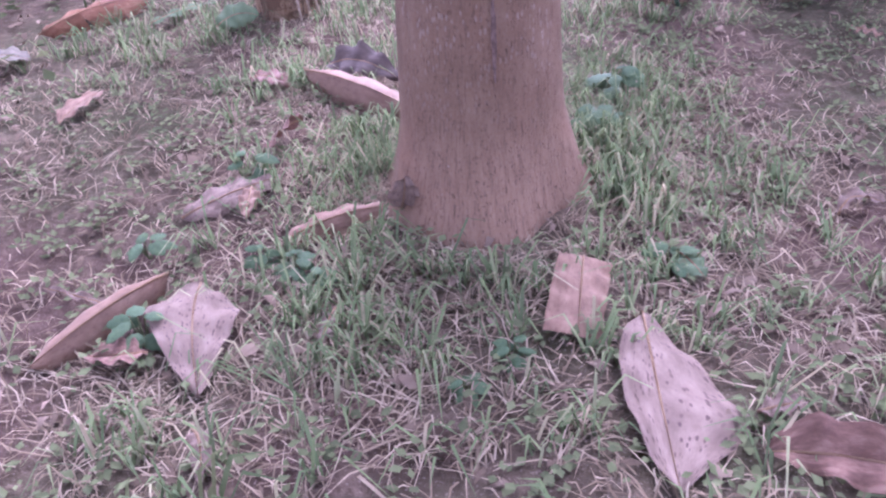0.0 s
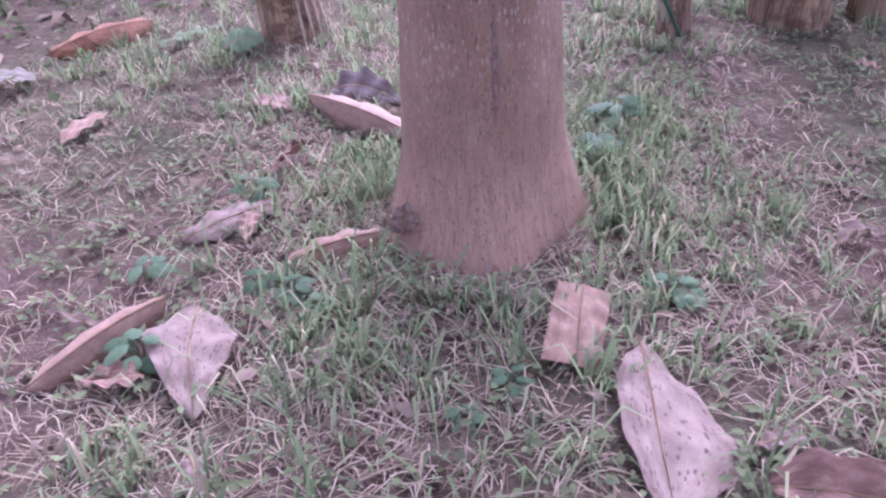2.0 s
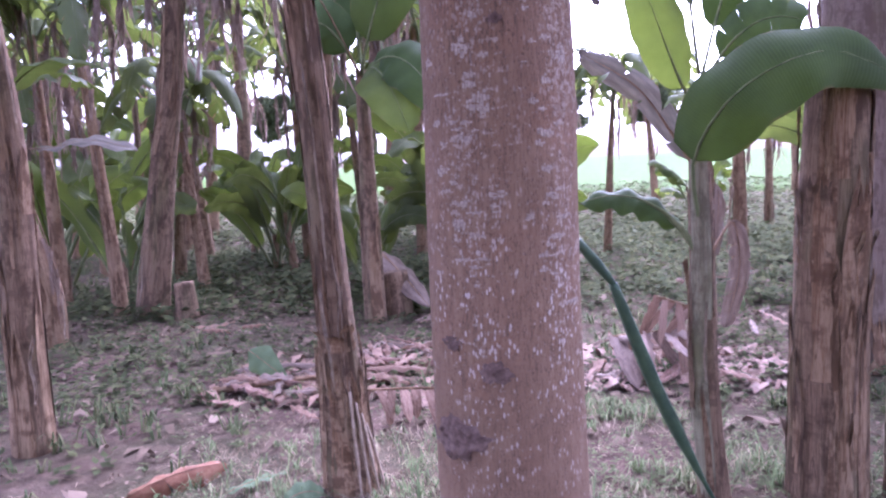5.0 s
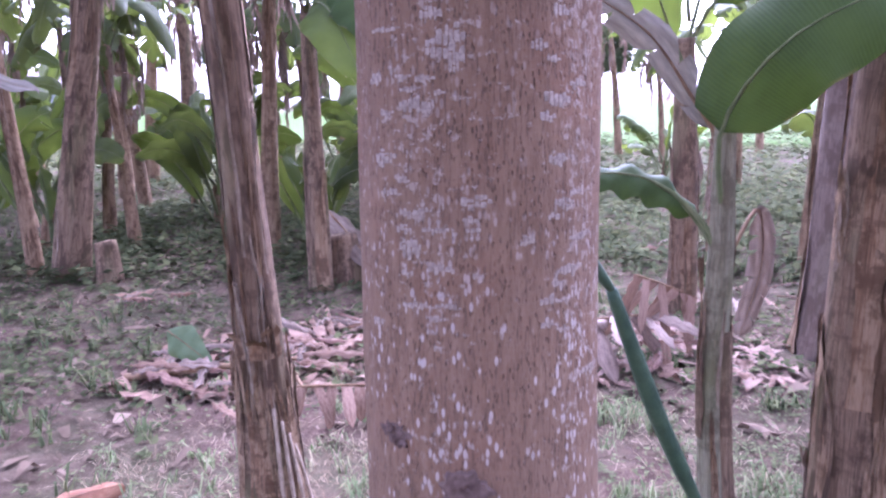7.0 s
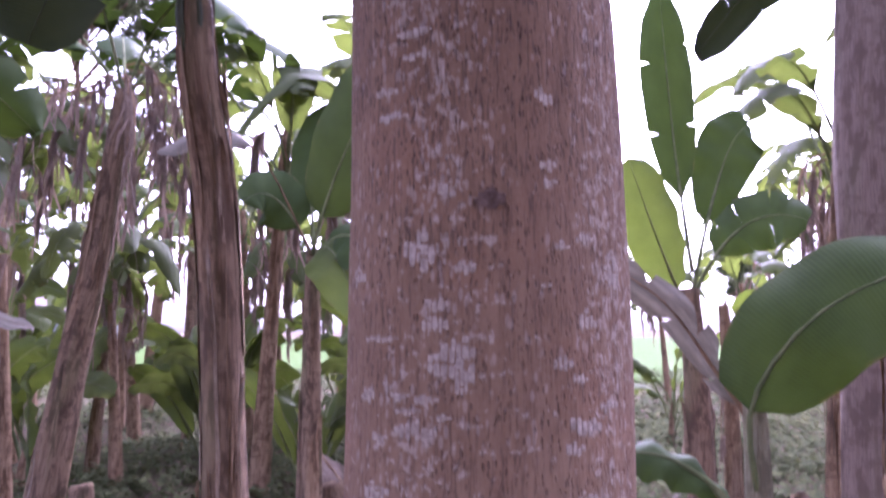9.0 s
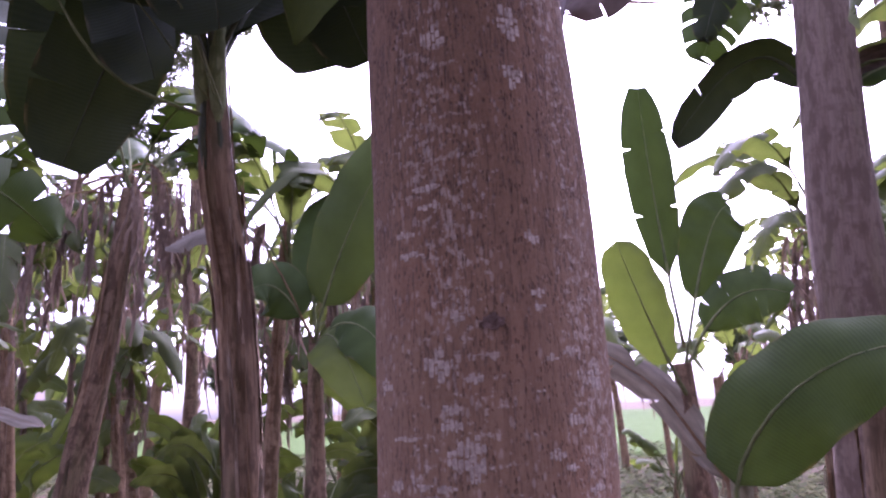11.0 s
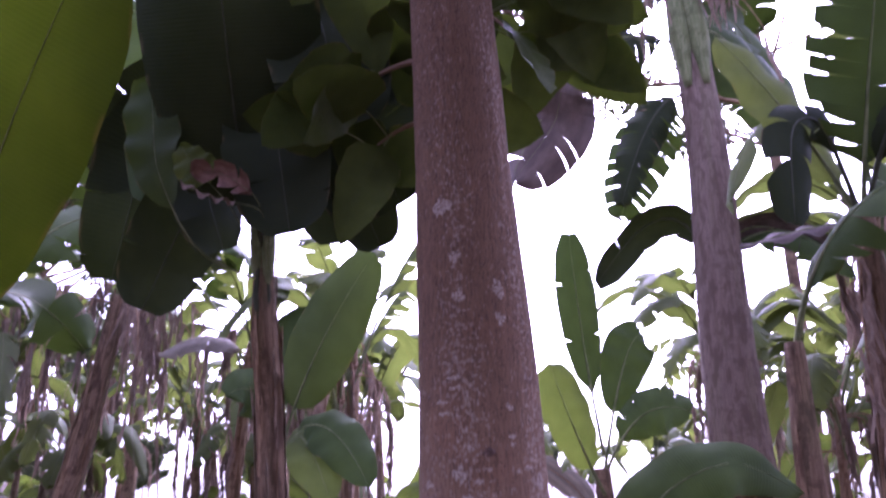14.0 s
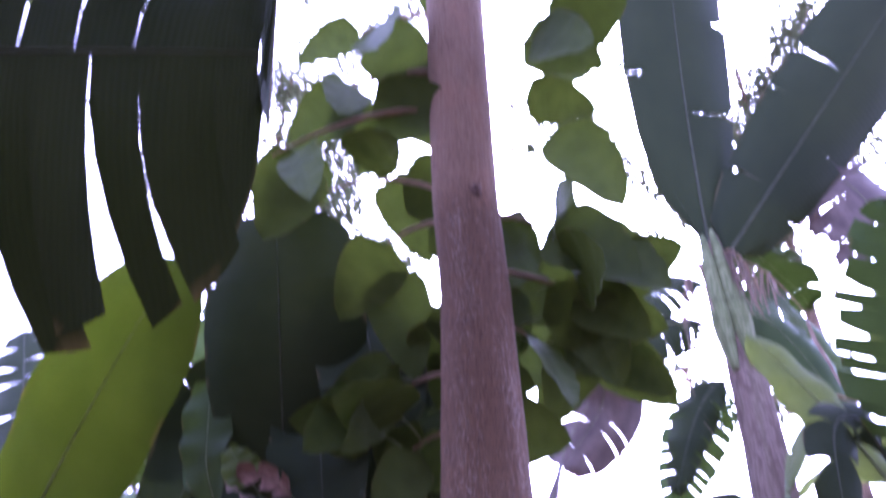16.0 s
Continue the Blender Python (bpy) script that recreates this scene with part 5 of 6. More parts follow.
# plants out of view round the camera, added to block sky light from there
UNSEEN_BLOCKERS = [(-4.3, 0.8, 1, 1.0), (-4.2, -1.0, 5, 1.0), (4.0, 0.4, 0, 1.05), (3.8, -1.2, 1, 1.0), (-2.4, -3.2, 1, 1.05), (0.6, -3.6, 5, 1.0),
          (2.4, -3.0, 0, 1.1), (-0.8, -5.2, 1, 1.1), (5.2, 2.2, 5, 1.0), (-5.0, 3.4, 0, 1.1), (-1.9, -2.1, 5, 1.2), (1.7, -1.8, 1, 1.2), (3.2, 0.7, 5, 1.15), (-2.9, 1.0, 1, 1.1), (0.3, -2.3, 0, 1.3), (-1.4, -1.5, 5, 1.25), (1.0, -1.5, 5, 1.3), (-0.5, -1.9, 1, 1.35), (2.6, -0.9, 1, 1.2), (-2.2, -0.7, 5, 1.2), (2.3, -2.0, 5, 1.3)]
SPOTS = TALL_LEFT + TALL_RIGHT + YOUNG + UNSEEN_BLOCKERS
rng = random.Random(5)
for row in range(2):
    for k in range(10):
        x = -19 + k * 3.2 + rng.uniform(-1, 1)
        y = 18.5 + row * 5 + rng.uniform(-1.5, 1.5)
        if rng.random() < (0.85 if x > -0.5 else 0.6):
            continue
        SPOTS.append((x, y, rng.choice([0, 1, 1, 2, 4, 5, 5]), rng.uniform(0.9, 1.35)))
SPOTS += [(-6.2, 13.0, 5, 1.1), (-3.1, 15.4, 5, 1.2)]
used = set()
for i, (x, y, k, size) in enumerate(SPOTS):
    m = pose(x, y, rise(x, y), 0, 0, rng.uniform(0, 360)) @ Matrix.Scale(size, 4)
    if k in used:
        copy_thing(KINDS[k], m)
    else:
        used.add(k)
        KINDS[k].matrix_basis = m


# ---- ground cover ----
def bare(x, y):
    """0 where the soil is trodden bare, 1 where grass grows thick."""
    v = 0.5 + 0.9 * noise.noise((x * 1.1 + 4, y * 1.1, 0.5)) + 0.4 * noise.noise((x * 3.3, y * 3.3, 9.5))
    v -= 0.9 * math.exp(-((x - 1.2) ** 2 / 0.16 + (y - 2.2) ** 2 / 0.6))
    v -= 0.6 * math.exp(-((x + 1.0) ** 2 / 0.10 + (y - 1.9) ** 2 / 0.10))
    v -= 0.28 / (1 + math.exp(-(x - 0.45) * 12)) * (1 if y < 3.2 else 0)
    v += 0.3 * math.exp(-((x - 0.42) ** 2 / 0.05 + (y - 2.15) ** 2 / 0.2))
    v -= 0.55 * math.exp(-((x + 1.45) ** 2 / 0.25 + (y - 2.55) ** 2 / 0.25))
    v -= 0.9 * math.exp(-((x + 2.5) ** 2 / 1.0 + (y - 5.5) ** 2 / 0.5))
    v -= 0.5 * math.exp(-((x + 1.0) ** 2 / 0.5 + (y - 4.9) ** 2 / 0.5))
    return min(max(v, 0.0), 1.0)


def near(x, y):
    """1 inside the fine ground cover round the tree, fading out over its border."""
    d = max(abs(x) - 1.55, abs(y - 2.5) - 1.75) + 0.25 * noise.noise((x * 1.7, y * 1.7, 2.0))
    return min(max(0.5 - d / 0.5, 0.0), 1.0)


UNDER_LEAVES = ((0.37, 1.06, 0.13), (0.235, 1.31, 0.085), (-0.52, 1.25, 0.09), (0.62, 0.92, 0.11), (-0.71, 1.30, 0.07), (-0.57, 1.75, 0.07), (-0.33, 2.3, 0.10), (-1.6, 2.25, 0.09))


def covered(x, y):
    return any((x - a) ** 2 + (y - b) ** 2 < r * r for a, b, r in UNDER_LEAVES)


def blades(count, area, size, spread_angle, seed, width, keep, flat=0.0):
    rng = random.Random(seed)
    verts, faces, uvs = [], [], []
    x0, x1, y0, y1 = area
    made = 0
    while made < count:
        tx, ty = rng.uniform(x0, x1), rng.uniform(y0, y1)
        if rng.random() > keep(tx, ty):
            made += 0.2
            continue
        heading = rng.uniform(0, 2 * math.pi)
        vigour = rng.uniform(0.55, 1.25)
        for _ in range(rng.randint(3, 6) if flat else rng.randint(5, 13)):
            made += 1
            x, y = tx + rng.gauss(0, 0.014), ty + rng.gauss(0, 0.014)
            if (x - 0.05) ** 2 + (y - 1.70) ** 2 < (0.045 if flat else 0.072) or covered(x, y):
                continue
            a = heading + rng.gauss(0, 1.5)
            length = size * vigour * rng.uniform(0.5, 1.25)
            out = rng.uniform(0.4, spread_angle)
            w = width * rng.uniform(0.6, 1.3) / 2
            base = Vector((x, y, rise(x, y) - 0.004))
            d = Vector((math.cos(a), math.sin(a), 0))
            s = Vector((-d.y, d.x, 0)) * w
            up = Vector((0, 0, 1))
            tall = length * (1 - flat)
            mid = base + d * length * 0.35 * out + up * tall * 0.62
            top = base + d * length * 0.8 * out + up * tall * (0.95 - 0.65 * min(out, 1.2))
            if flat:
                mid.z = base.z + 0.010 + rng.uniform(0, 0.02)
                top.z = base.z + 0.006 + rng.uniform(0, 0.025)
                mid += s * rng.uniform(-6, 6)
            k = len(verts)
            verts += [base - s, base + s, mid + s * 0.85, mid - s * 0.85, top]
            faces += [(k, k + 1, k + 2, k + 3), (k + 3, k + 2, k + 4)]
            u = rng.random()
            uvs += [(u, 0), (u + 0.1, 0), (u + 0.1, 0.6), (u, 0.6), (u, 1)]
    return verts, faces, uvs


tagged(part("grass", blades(12500, (-2.2, 2.2, 0.3, 4.7), 0.115, 1.5, 1, 0.0058, lambda x, y: near(x, y) * bare(x, y) ** 1.9 * (0.45 if y > 2.25 and x < 0.2 else 1.0)), GRASS), "short patchy green grass on bare soil", "grass", kind="stuff")
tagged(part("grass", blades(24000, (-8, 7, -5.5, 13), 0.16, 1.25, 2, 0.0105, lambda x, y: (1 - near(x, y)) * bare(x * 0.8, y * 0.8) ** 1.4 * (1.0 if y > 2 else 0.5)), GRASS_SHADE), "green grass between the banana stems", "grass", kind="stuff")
tagged(part("dry_grass", blades(36000, (-2.3, 2.3, 0.2, 4.8), 0.125, 1.3, 3, 0.0036, lambda x, y: near(x, y) * (0.14 + 0.86 * bare(x, y)) * (1.0 if y < 2.5 else 0.4), 0.75), STRAW), "dry straw-coloured grass lying flat", "dry grass", kind="stuff")
tagged(part("dry_grass", blades(5000, (-7, 6, -5, 8), 0.2, 1.3, 13, 0.006, lambda x, y: (1 - near(x, y)) * (0.25 + 0.4 * bare(x, y)), 0.75), STRAW), "dry straw between the banana stems", "dry grass", kind="stuff")


def weeds(count, area, size, seed, keep):
    rng = random.Random(seed)
    verts, faces, uvs = [], [], []
    x0, x1, y0, y1 = area
    made = 0
    while made < count:
        x, y = rng.uniform(x0, x1), rng.uniform(y0, y1)
        made += 0.2
        if rng.random() > keep(x, y):
            continue
        for _ in range(rng.randint(3, 8)):
            made += 1
            a, length = rng.uniform(0, 6.28), size * rng.uniform(0.5, 1.2)
            base = Vector((x + rng.gauss(0, 0.02), y + rng.gauss(0, 0.02), rise(x, y) + rng.uniform(0.005, size * 1.3)))
            d = Vector((math.cos(a), math.sin(a), rng.uniform(-0.2, 0.5))) * length
            s = Vector((-math.sin(a), math.cos(a), rng.uniform(-0.3, 0.3))) * length * 0.33
            k = len(verts)
            verts += [base, base + d * 0.4 + s, base + d, base + d * 0.4 - s, base + d * 0.5 - Vector((0, 0, 0.08 * length))]
            faces += [(k, k + 4, k + 1), (k + 1, k + 4, k + 2), (k + 2, k + 4, k + 3), (k + 3, k + 4, k)]
            uvs += [(0, 0), (0.3, 0.4), (0.5, 1), (0.7, 0.4), (0.5, 0.5)]
    return verts, faces, uvs


tagged(part("weeds", weeds(19000, (-1.8, 1.8, 0.3, 4.5), 0.025, 4, lambda x, y: bare(x + 7, y) ** 1.5 * (0.2 if x < -0.15 else 0.7) + (0.12 if y < 1.75 else 0.03) + 0.6 * math.exp(-((x - 0.5) ** 2 / 0.06 + (y - 2.35) ** 2 / 0.25))), WEED), "small broad-leaved green weeds among the grass", "weeds", kind="stuff")
tagged(part("weeds", weeds(60000, (-19, 15, 13, 29), 0.15, 15, lambda x, y: 0.35 + bare(x, y)), WEED_SHADE), "tall green weeds at the far edge of the grove", "weeds", kind="stuff")
tagged(part("weeds", weeds(100000, (-11, 9, -5.5, 17), 0.06, 5, lambda x, y: (0.2 + bare(x * 0.6, y * 0.6) ** 1.3) * (1 - near(x, y)) * (1.0 if y > 2 else 0.35)), WEED_SHADE), "low green weeds under the banana plants", "weeds", kind="stuff")


def litter(count, area, size, seed):
    rng = random.Random(seed)
    shapes = []
    for i in range(count):
        x, y = rng.uniform(area[0], area[1]), rng.uniform(area[2], area[3])
        a, length = rng.uniform(0, 6.28), size * rng.uniform(0.4, 1.5)
        p = Vector((x, y, rise(x, y) + 0.01))
        d = Vector((math.cos(a), math.sin(a), 0)) * length
        pts = [p - d / 2, p + Vector((0, 0, rng.uniform(0.0, 0.35) * length)), p + d / 2]
        shapes.append(blade(pts, length * rng.uniform(0.12, 0.4), (rng.uniform(-0.5, 0.5), rng.uniform(-0.5, 0.5), 1), 0.0, 0.2, rng.uniform(0, 0.6), 0, i, 0.1 * size, 5))
    return merge(shapes)


def scraps(count, area, size, seed):
    rng = random.Random(seed)
    verts, faces, uvs = [], [], []
    for _ in range(count):
        x, y = rng.uniform(area[0], area[1]), rng.uniform(area[2], area[3])
        if size > 0.1 and near(x, y) > 0.3 and y < 3.6:
            continue
        a, length = rng.uniform(0, 6.28), size * rng.uniform(0.3, 1.5)
        p = Vector((x, y, rise(x, y) + rng.uniform(0.004, 0.02)))
        d = Vector((math.cos(a), math.sin(a), rng.uniform(-0.15, 0.15))) * length / 2
        s = Vector((-math.sin(a), math.cos(a), rng.uniform(-0.4, 0.4))) * length * rng.uniform(0.08, 0.3)
        hump = Vector((0, 0, length * rng.uniform(0.0, 0.3)))
        k = len(verts)
        verts += [p - d, p + s * 0.8 + hump, p - s * 0.8 + hump, p + d * 0.6 + s * 0.5, p + d * 0.6 - s * 0.5, p + d]
        faces += [(k, k + 2, k + 1), (k + 1, k + 2, k + 4, k + 3), (k + 3, k + 4, k + 5)]
        u = rng.random()
        uvs += [(u, 0), (u, 0.4), (u + 0.2, 0.4), (u, 0.8), (u + 0.2, 0.8), (u, 1)]
    return verts, faces, uvs


tagged(part("leaf_litter", scraps(6500, (-8, 7, -5, 15), 0.13, 61), LITTER), "broken dry leaf bits covering the soil", "leaf litter", kind="stuff")
tagged(part("leaf_litter", scraps(5200, (-5.5, 3.2, 3.8, 9.5), 0.075, 63), LITTER), "small dry leaf bits strewn between the stems", "leaf litter", kind="stuff")
tagged(part("weeds", weeds(30000, (-5, 7, 6.8, 14), 0.1, 18, lambda x, y: 0.25 + bare(x + 5, y) ** 1.4), WEED_SHADE), "knee-high dark green weeds in the shade", "weeds", kind="stuff")
tagged(part("weeds", weeds(36000, (-5.5, 4.5, 3.6, 10.5), 0.034, 16, lambda x, y: (1 - near(x, y)) * (0.12 + bare(x + 3, y) ** 1.5)), WEED_SHADE), "small green weeds between the stems", "weeds", kind="stuff")
for heap_x, heap_y, heap_seed in ((-1.25, 4.75, 64), (-0.6, 5.1, 65), (0.8, 5.0, 66)):
    tagged(part("leaf_litter", scraps(360, (heap_x - 0.75, heap_x + 0.75, heap_y - 0.5, heap_y + 0.5), 0.16, heap_seed), FALLEN_TAN), "heaped shreds of dry banana leaf", "leaf litter", kind="stuff")
tagged(part("leaf_litter", scraps(3500, (-1.9, 1.9, 0.5, 4.0), 0.04, 62), LITTER), "fine crumbs of dry leaf on the soil", "leaf litter", kind="stuff")
tagged(part("leaf_litter", litter(500, (-9, 8, 3.8, 12), 0.16, 6), LITTER), "scattered dry banana leaf litter on the ground", "leaf litter", kind="stuff")
tagged(part("leaf_litter", litter(420, (-1.9, 1.9, 0.6, 4.4), 0.045, 7), LITTER), "small scraps of dry leaf in the grass", "leaf litter", kind="stuff")


# ---- fallen leaves lying near the tree ----
def oval(v):
    return max(math.sin(math.pi * v ** 0.85), 0) ** 0.7


def lobe(peak, sharp=1.0):
    return lambda v: max(0.0, v / peak if v < peak else (1 - v) / (1 - peak)) ** sharp


def fallen_leaf(points, width, mat, label, face=(0, 0, 1), fold=0.1, curl=0.2, shape=oval, seed=0, ripple=0.008, strips=0, name="fallen_leaf", category="fallen leaf", rib=0.003, lift=0.012):
    pts = [(x, y, z + rise(x, y) + lift) for x, y, z in points]
    made = part(name, blade(pts, width, face, 0.0, fold, curl, strips, seed, ripple, 18, shape), mat)
    tagged(made, label, category, "fallen leaves on the ground")
    part("midrib", tube(pts, [rib, rib * 0.8, rib * 0.3], 12, 5), SHEATH, made)
    return made


fallen_leaf([(0.345, 1.27, 0.02), (0.335, 1.09, 0.04), (0.335, 0.865, 0.01)], 0.33, FALLEN_PINK, "large pale pinkish fallen leaf with dark spots",
            (0.1, -0.15, 1), 0.05, 0.2, (lobe(0.66, 0.95), lambda v: 0.36 * oval(v)), 2)
fallen_leaf([(0.25, 1.42, 0.03), (0.235, 1.32, 0.04), (0.22, 1.215, 0.01)], 0.135, FALLEN_TAN, "square tan fallen leaf piece with small holes",
            (0.25, -0.3, 1), 0.04, 0.12, (lambda v: 0.95 - 0.25 * v, lambda v: 0.75 + 0.25 * v), 3, 0.006)
fallen_leaf([(0.48, 0.945, 0.01), (0.60, 0.93, 0.035), (0.76, 0.88, 0.01)], 0.12, FALLEN_BROWN, "reddish brown folded fallen leaf", (-0.2, -0.5, 1), 0.6, 0.25, (lobe(0.3, 0.45), lobe(0.7, 0.5)), 4, 0.022)
fallen_leaf([(-0.545, 1.40, 0.03), (-0.535, 1.27, 0.05), (-0.465, 1.10, 0.005)], 0.20, FALLEN_PINK, "pale mauve fallen leaf curled at its edges",
            (0.1, -0.3, 1), 0.15, 0.15, (lobe(0.42, 0.8), lobe(0.3, 0.8)), 5)
fallen_leaf([(-0.63, 1.44, 0.03), (-0.71, 1.30, 0.06), (-0.81, 1.16, 0.02)], 0.17, FALLEN_TAN, "rolled brown fallen leaf half hidden by grass", (0.3, -0.4, 1), -0.2, 1.1, oval, 6)
fallen_leaf([(-0.60, 1.215, 0.01), (-0.64, 1.19, 0.03), (-0.72, 1.20, 0.01)], 0.07, FALLEN_BROWN, "small brown curled leaf scrap", fold=0.4, curl=0.1, seed=7)
fallen_leaf([(-0.68, 1.675, 0.01), (-0.58, 1.74, 0.04), (-0.46, 1.84, 0.01)], 0.10, FALLEN_PINK, "pale cream fallen leaf beside a weed", (0.1, -0.3, 1), 0.1, 0.3, oval, 8)
fallen_leaf([(-0.53, 1.78, 0.02), (-0.52, 1.72, 0.03), (-0.515, 1.65, 0.01)], 0.055, FALLEN_TAN, "small pale dry leaf scrap", seed=9)
fallen_leaf([(-0.52, 2.44, 0.05), (-0.35, 2.29, 0.09), (-0.15, 2.12, 0.04)], 0.21, FALLEN_TAN, "rolled tan fallen leaf behind the trunk", (-0.3, -0.5, 1), -0.2, 1.1, lobe(0.5, 0.35), 10, 0.016)
fallen_leaf([(-0.46, 2.52, 0.03), (-0.36, 2.49, 0.10), (-0.22, 2.42, 0.02)], 0.13, LEAF_WITHERED, "dark brown curled fallen leaf", (0, -0.8, 1), 0.4, 0.3, lobe(0.45, 0.5), 11, 0.02)
fallen_leaf([(-0.70, 2.44, 0.02), (-0.63, 2.45, 0.04), (-0.56, 2.40, 0.01)], 0.09, FALLEN_BROWN, "dark brown leaf piece on the grass", fold=0.3, seed=12)
fallen_leaf([(-0.47, 2.12, 0.03), (-0.50, 2.02, 0.07), (-0.54, 1.93, 0.02)], 0.09, FALLEN_BROWN, "brown withered leaf standing on edge", (-0.8, -0.4, 0.6), 0.3, 0.3, oval, 13)
fallen_leaf([(-1.68, 3.0, 0.02), (-1.52, 3.12, 0.10), (-1.37, 3.33, 0.04)], 0.22, FALLEN_RUST, "rust orange curled dry sheath", (0.2, -0.6, 1), -0.1, 0.7, lobe(0.75, 0.4), 14, 0.02, 5)
fallen_leaf([(-1.62, 2.34, 0.02), (-1.62, 2.28, 0.03), (-1.58, 2.14, 0.01)], 0.16, FALLEN_PINK, "round pale grey-pink fallen leaf", fold=0.1, seed=15)
fallen_leaf([(-1.78, 2.72, 0.02), (-1.68, 2.75, 0.06), (-1.56, 2.70, 0.02)], 0.12, LEAF_GREY, "grey-green withered leaf on soil", fold=0.3, seed=16)
fallen_leaf([(-1.24, 2.22, 0.01), (-1.22, 2.30, 0.04), (-1.18, 2.46, 0.01)], 0.08, FALLEN_TAN, "crumpled pale leaf on trodden soil", fold=0.4, seed=17, ripple=0.006)
fallen_leaf([(-0.245, 1.31, 0.02), (-0.25, 1.26, 0.04), (-0.262, 1.21, 0.01)], 0.035, FALLEN_PINK, "small cream leaf scrap in the grass", seed=18)
fallen_leaf([(-0.14, 1.625, 0.02), (-0.125, 1.60, 0.06), (-0.12, 1.60, 0.12)], 0.075, FALLEN_PINK, "small dry leaf leaning on the trunk", (0.2, -1, 0.2), 0.1, 0.2, oval, 19)
fallen_leaf([(-0.40, 1.55, 0.01), (-0.30, 1.60, 0.05), (-0.17, 1.63, 0.03)], 0.09, FALLEN_TAN, "tan curled leaf at the foot of the trunk", (0, -0.5, 1), -0.1, 0.5, oval, 20)
fallen_leaf([(-0.45, 1.02, 0.01), (-0.41, 0.98, 0.03), (-0.40, 0.90, 0.01)], 0.045, FALLEN_PINK, "small pale leaf scrap in the grass", seed=21)
fallen_leaf([(0.445, 1.46, 0.01), (0.46, 1.42, 0.03), (0.485, 1.37, 0.01)], 0.06, GREEN_SCRAP, "small green fallen leaf", seed=22)
fallen_leaf([(0.49, 1.03, 0.01), (0.53, 1.03, 0.03), (0.575, 1.05, 0.01)], 0.04, FALLEN_PINK, "small cream curled leaf scrap", fold=0.4, seed=23)
fallen_leaf([(0.82, 1.60, 0.01), (0.865, 1.68, 0.05), (0.95, 1.60, 0.01)], 0.035, FALLEN_PINK, "pale dry twig-like leaf stalk", fold=0.6, seed=24)
fallen_leaf([(-0.68, 1.33, 0.01), (-0.78, 1.37, 0.02), (-0.92, 1.42, 0.01)], 0.02, FALLEN_PINK, "thin pale dry stalk", fold=0.6, seed=25)
fallen_leaf([(1.22, 2.66, 0.01), (1.27, 2.64, 0.02), (1.30, 2.58, 0.01)], 0.05, FALLEN_TAN, "small pale leaf on bare soil", seed=26)
fallen_leaf([(0.37, 2.62, 0.02), (0.38, 2.60, 0.05), (0.39, 2.57, 0.02)], 0.03, FALLEN_PINK, "small white leaf scrap in the grass", seed=27)


def weed_plant(x, y, size, count, seed, label):
    rng = random.Random(seed)
    z = rise(x, y)
    made = thing("weed_plant", (x, y, z))
    tagged(made, label, "weed", "leafy weeds under the tree")
    for i in range(count):
        a = 2.4 * i + rng.uniform(-0.3, 0.3)
        h = size * rng.uniform(0.5, 1.5)
        out = Vector((math.cos(a), math.sin(a), 0))
        base = Vector((x, y, z - 0.005))
        knee = base + out * size * 0.3 + Vector((0, 0, h))
        tip = knee + out * size * rng.uniform(0.9, 1.4) + Vector((0, 0, -0.25 * size))
        leaf = part("leaf", blade([knee, knee.lerp(tip, 0.5) + Vector((0, 0, 0.15 * size)), tip], size * rng.uniform(0.6, 0.9), (rng.uniform(-0.3, 0.3), rng.uniform(-0.5, 0.1), 1), 0.0, 0.1, 0.2, 0, i, 0.002, 8, oval), WEED_LEAF, made)
        part("stalk", tube([base, base.lerp(knee, 0.6) + out * 0.1 * size, knee], [0.0016, 0.0012], 5, 5), PETIOLE, leaf)
    return made


weed_plant(-0.555, 1.875, 0.055, 6, 1, "small leafy green weed beside pale leaf")
weed_plant(-0.63, 1.27, 0.045, 8, 2, "low leafy green weed over a rolled leaf")
weed_plant(-0.36, 1.46, 0.034, 12, 3, "spreading green weed in the grass")
weed_plant(-0.44, 1.50, 0.032, 11, 4, "spreading green weed in the grass")
weed_plant(-0.30, 1.40, 0.03, 12, 5, "spreading green weed in the grass")
weed_plant(0.43, 1.43, 0.04, 5, 6, "small green weed with rounded leaves")
weed_plant(0.34, 2.02, 0.06, 9, 7, "leafy green weed close to the trunk")
weed_plant(0.42, 2.25, 0.06, 9, 8, "leafy green weed close to the trunk")
weed_plant(0.10, 1.18, 0.028, 14, 9, "spreading green weed in the grass")
weed_plant(0.02, 1.10, 0.026, 14, 10, "spreading green weed in the grass")
weed_plant(-0.72, 1.55, 0.045, 6, 11, "spreading green weed in the grass")


# ---- dead banana leaves in heaps ----
def dead_leaf(points, width, mat, label, face=(0, -0.4, 1), strips=8, seed=0, curl=0.5, fold=0.25):
    return fallen_leaf(points, width, mat, label, face, fold, curl, outline, seed, 0.02, strips, "dead_banana_leaf", "dead leaf", 0.012, 0.02)


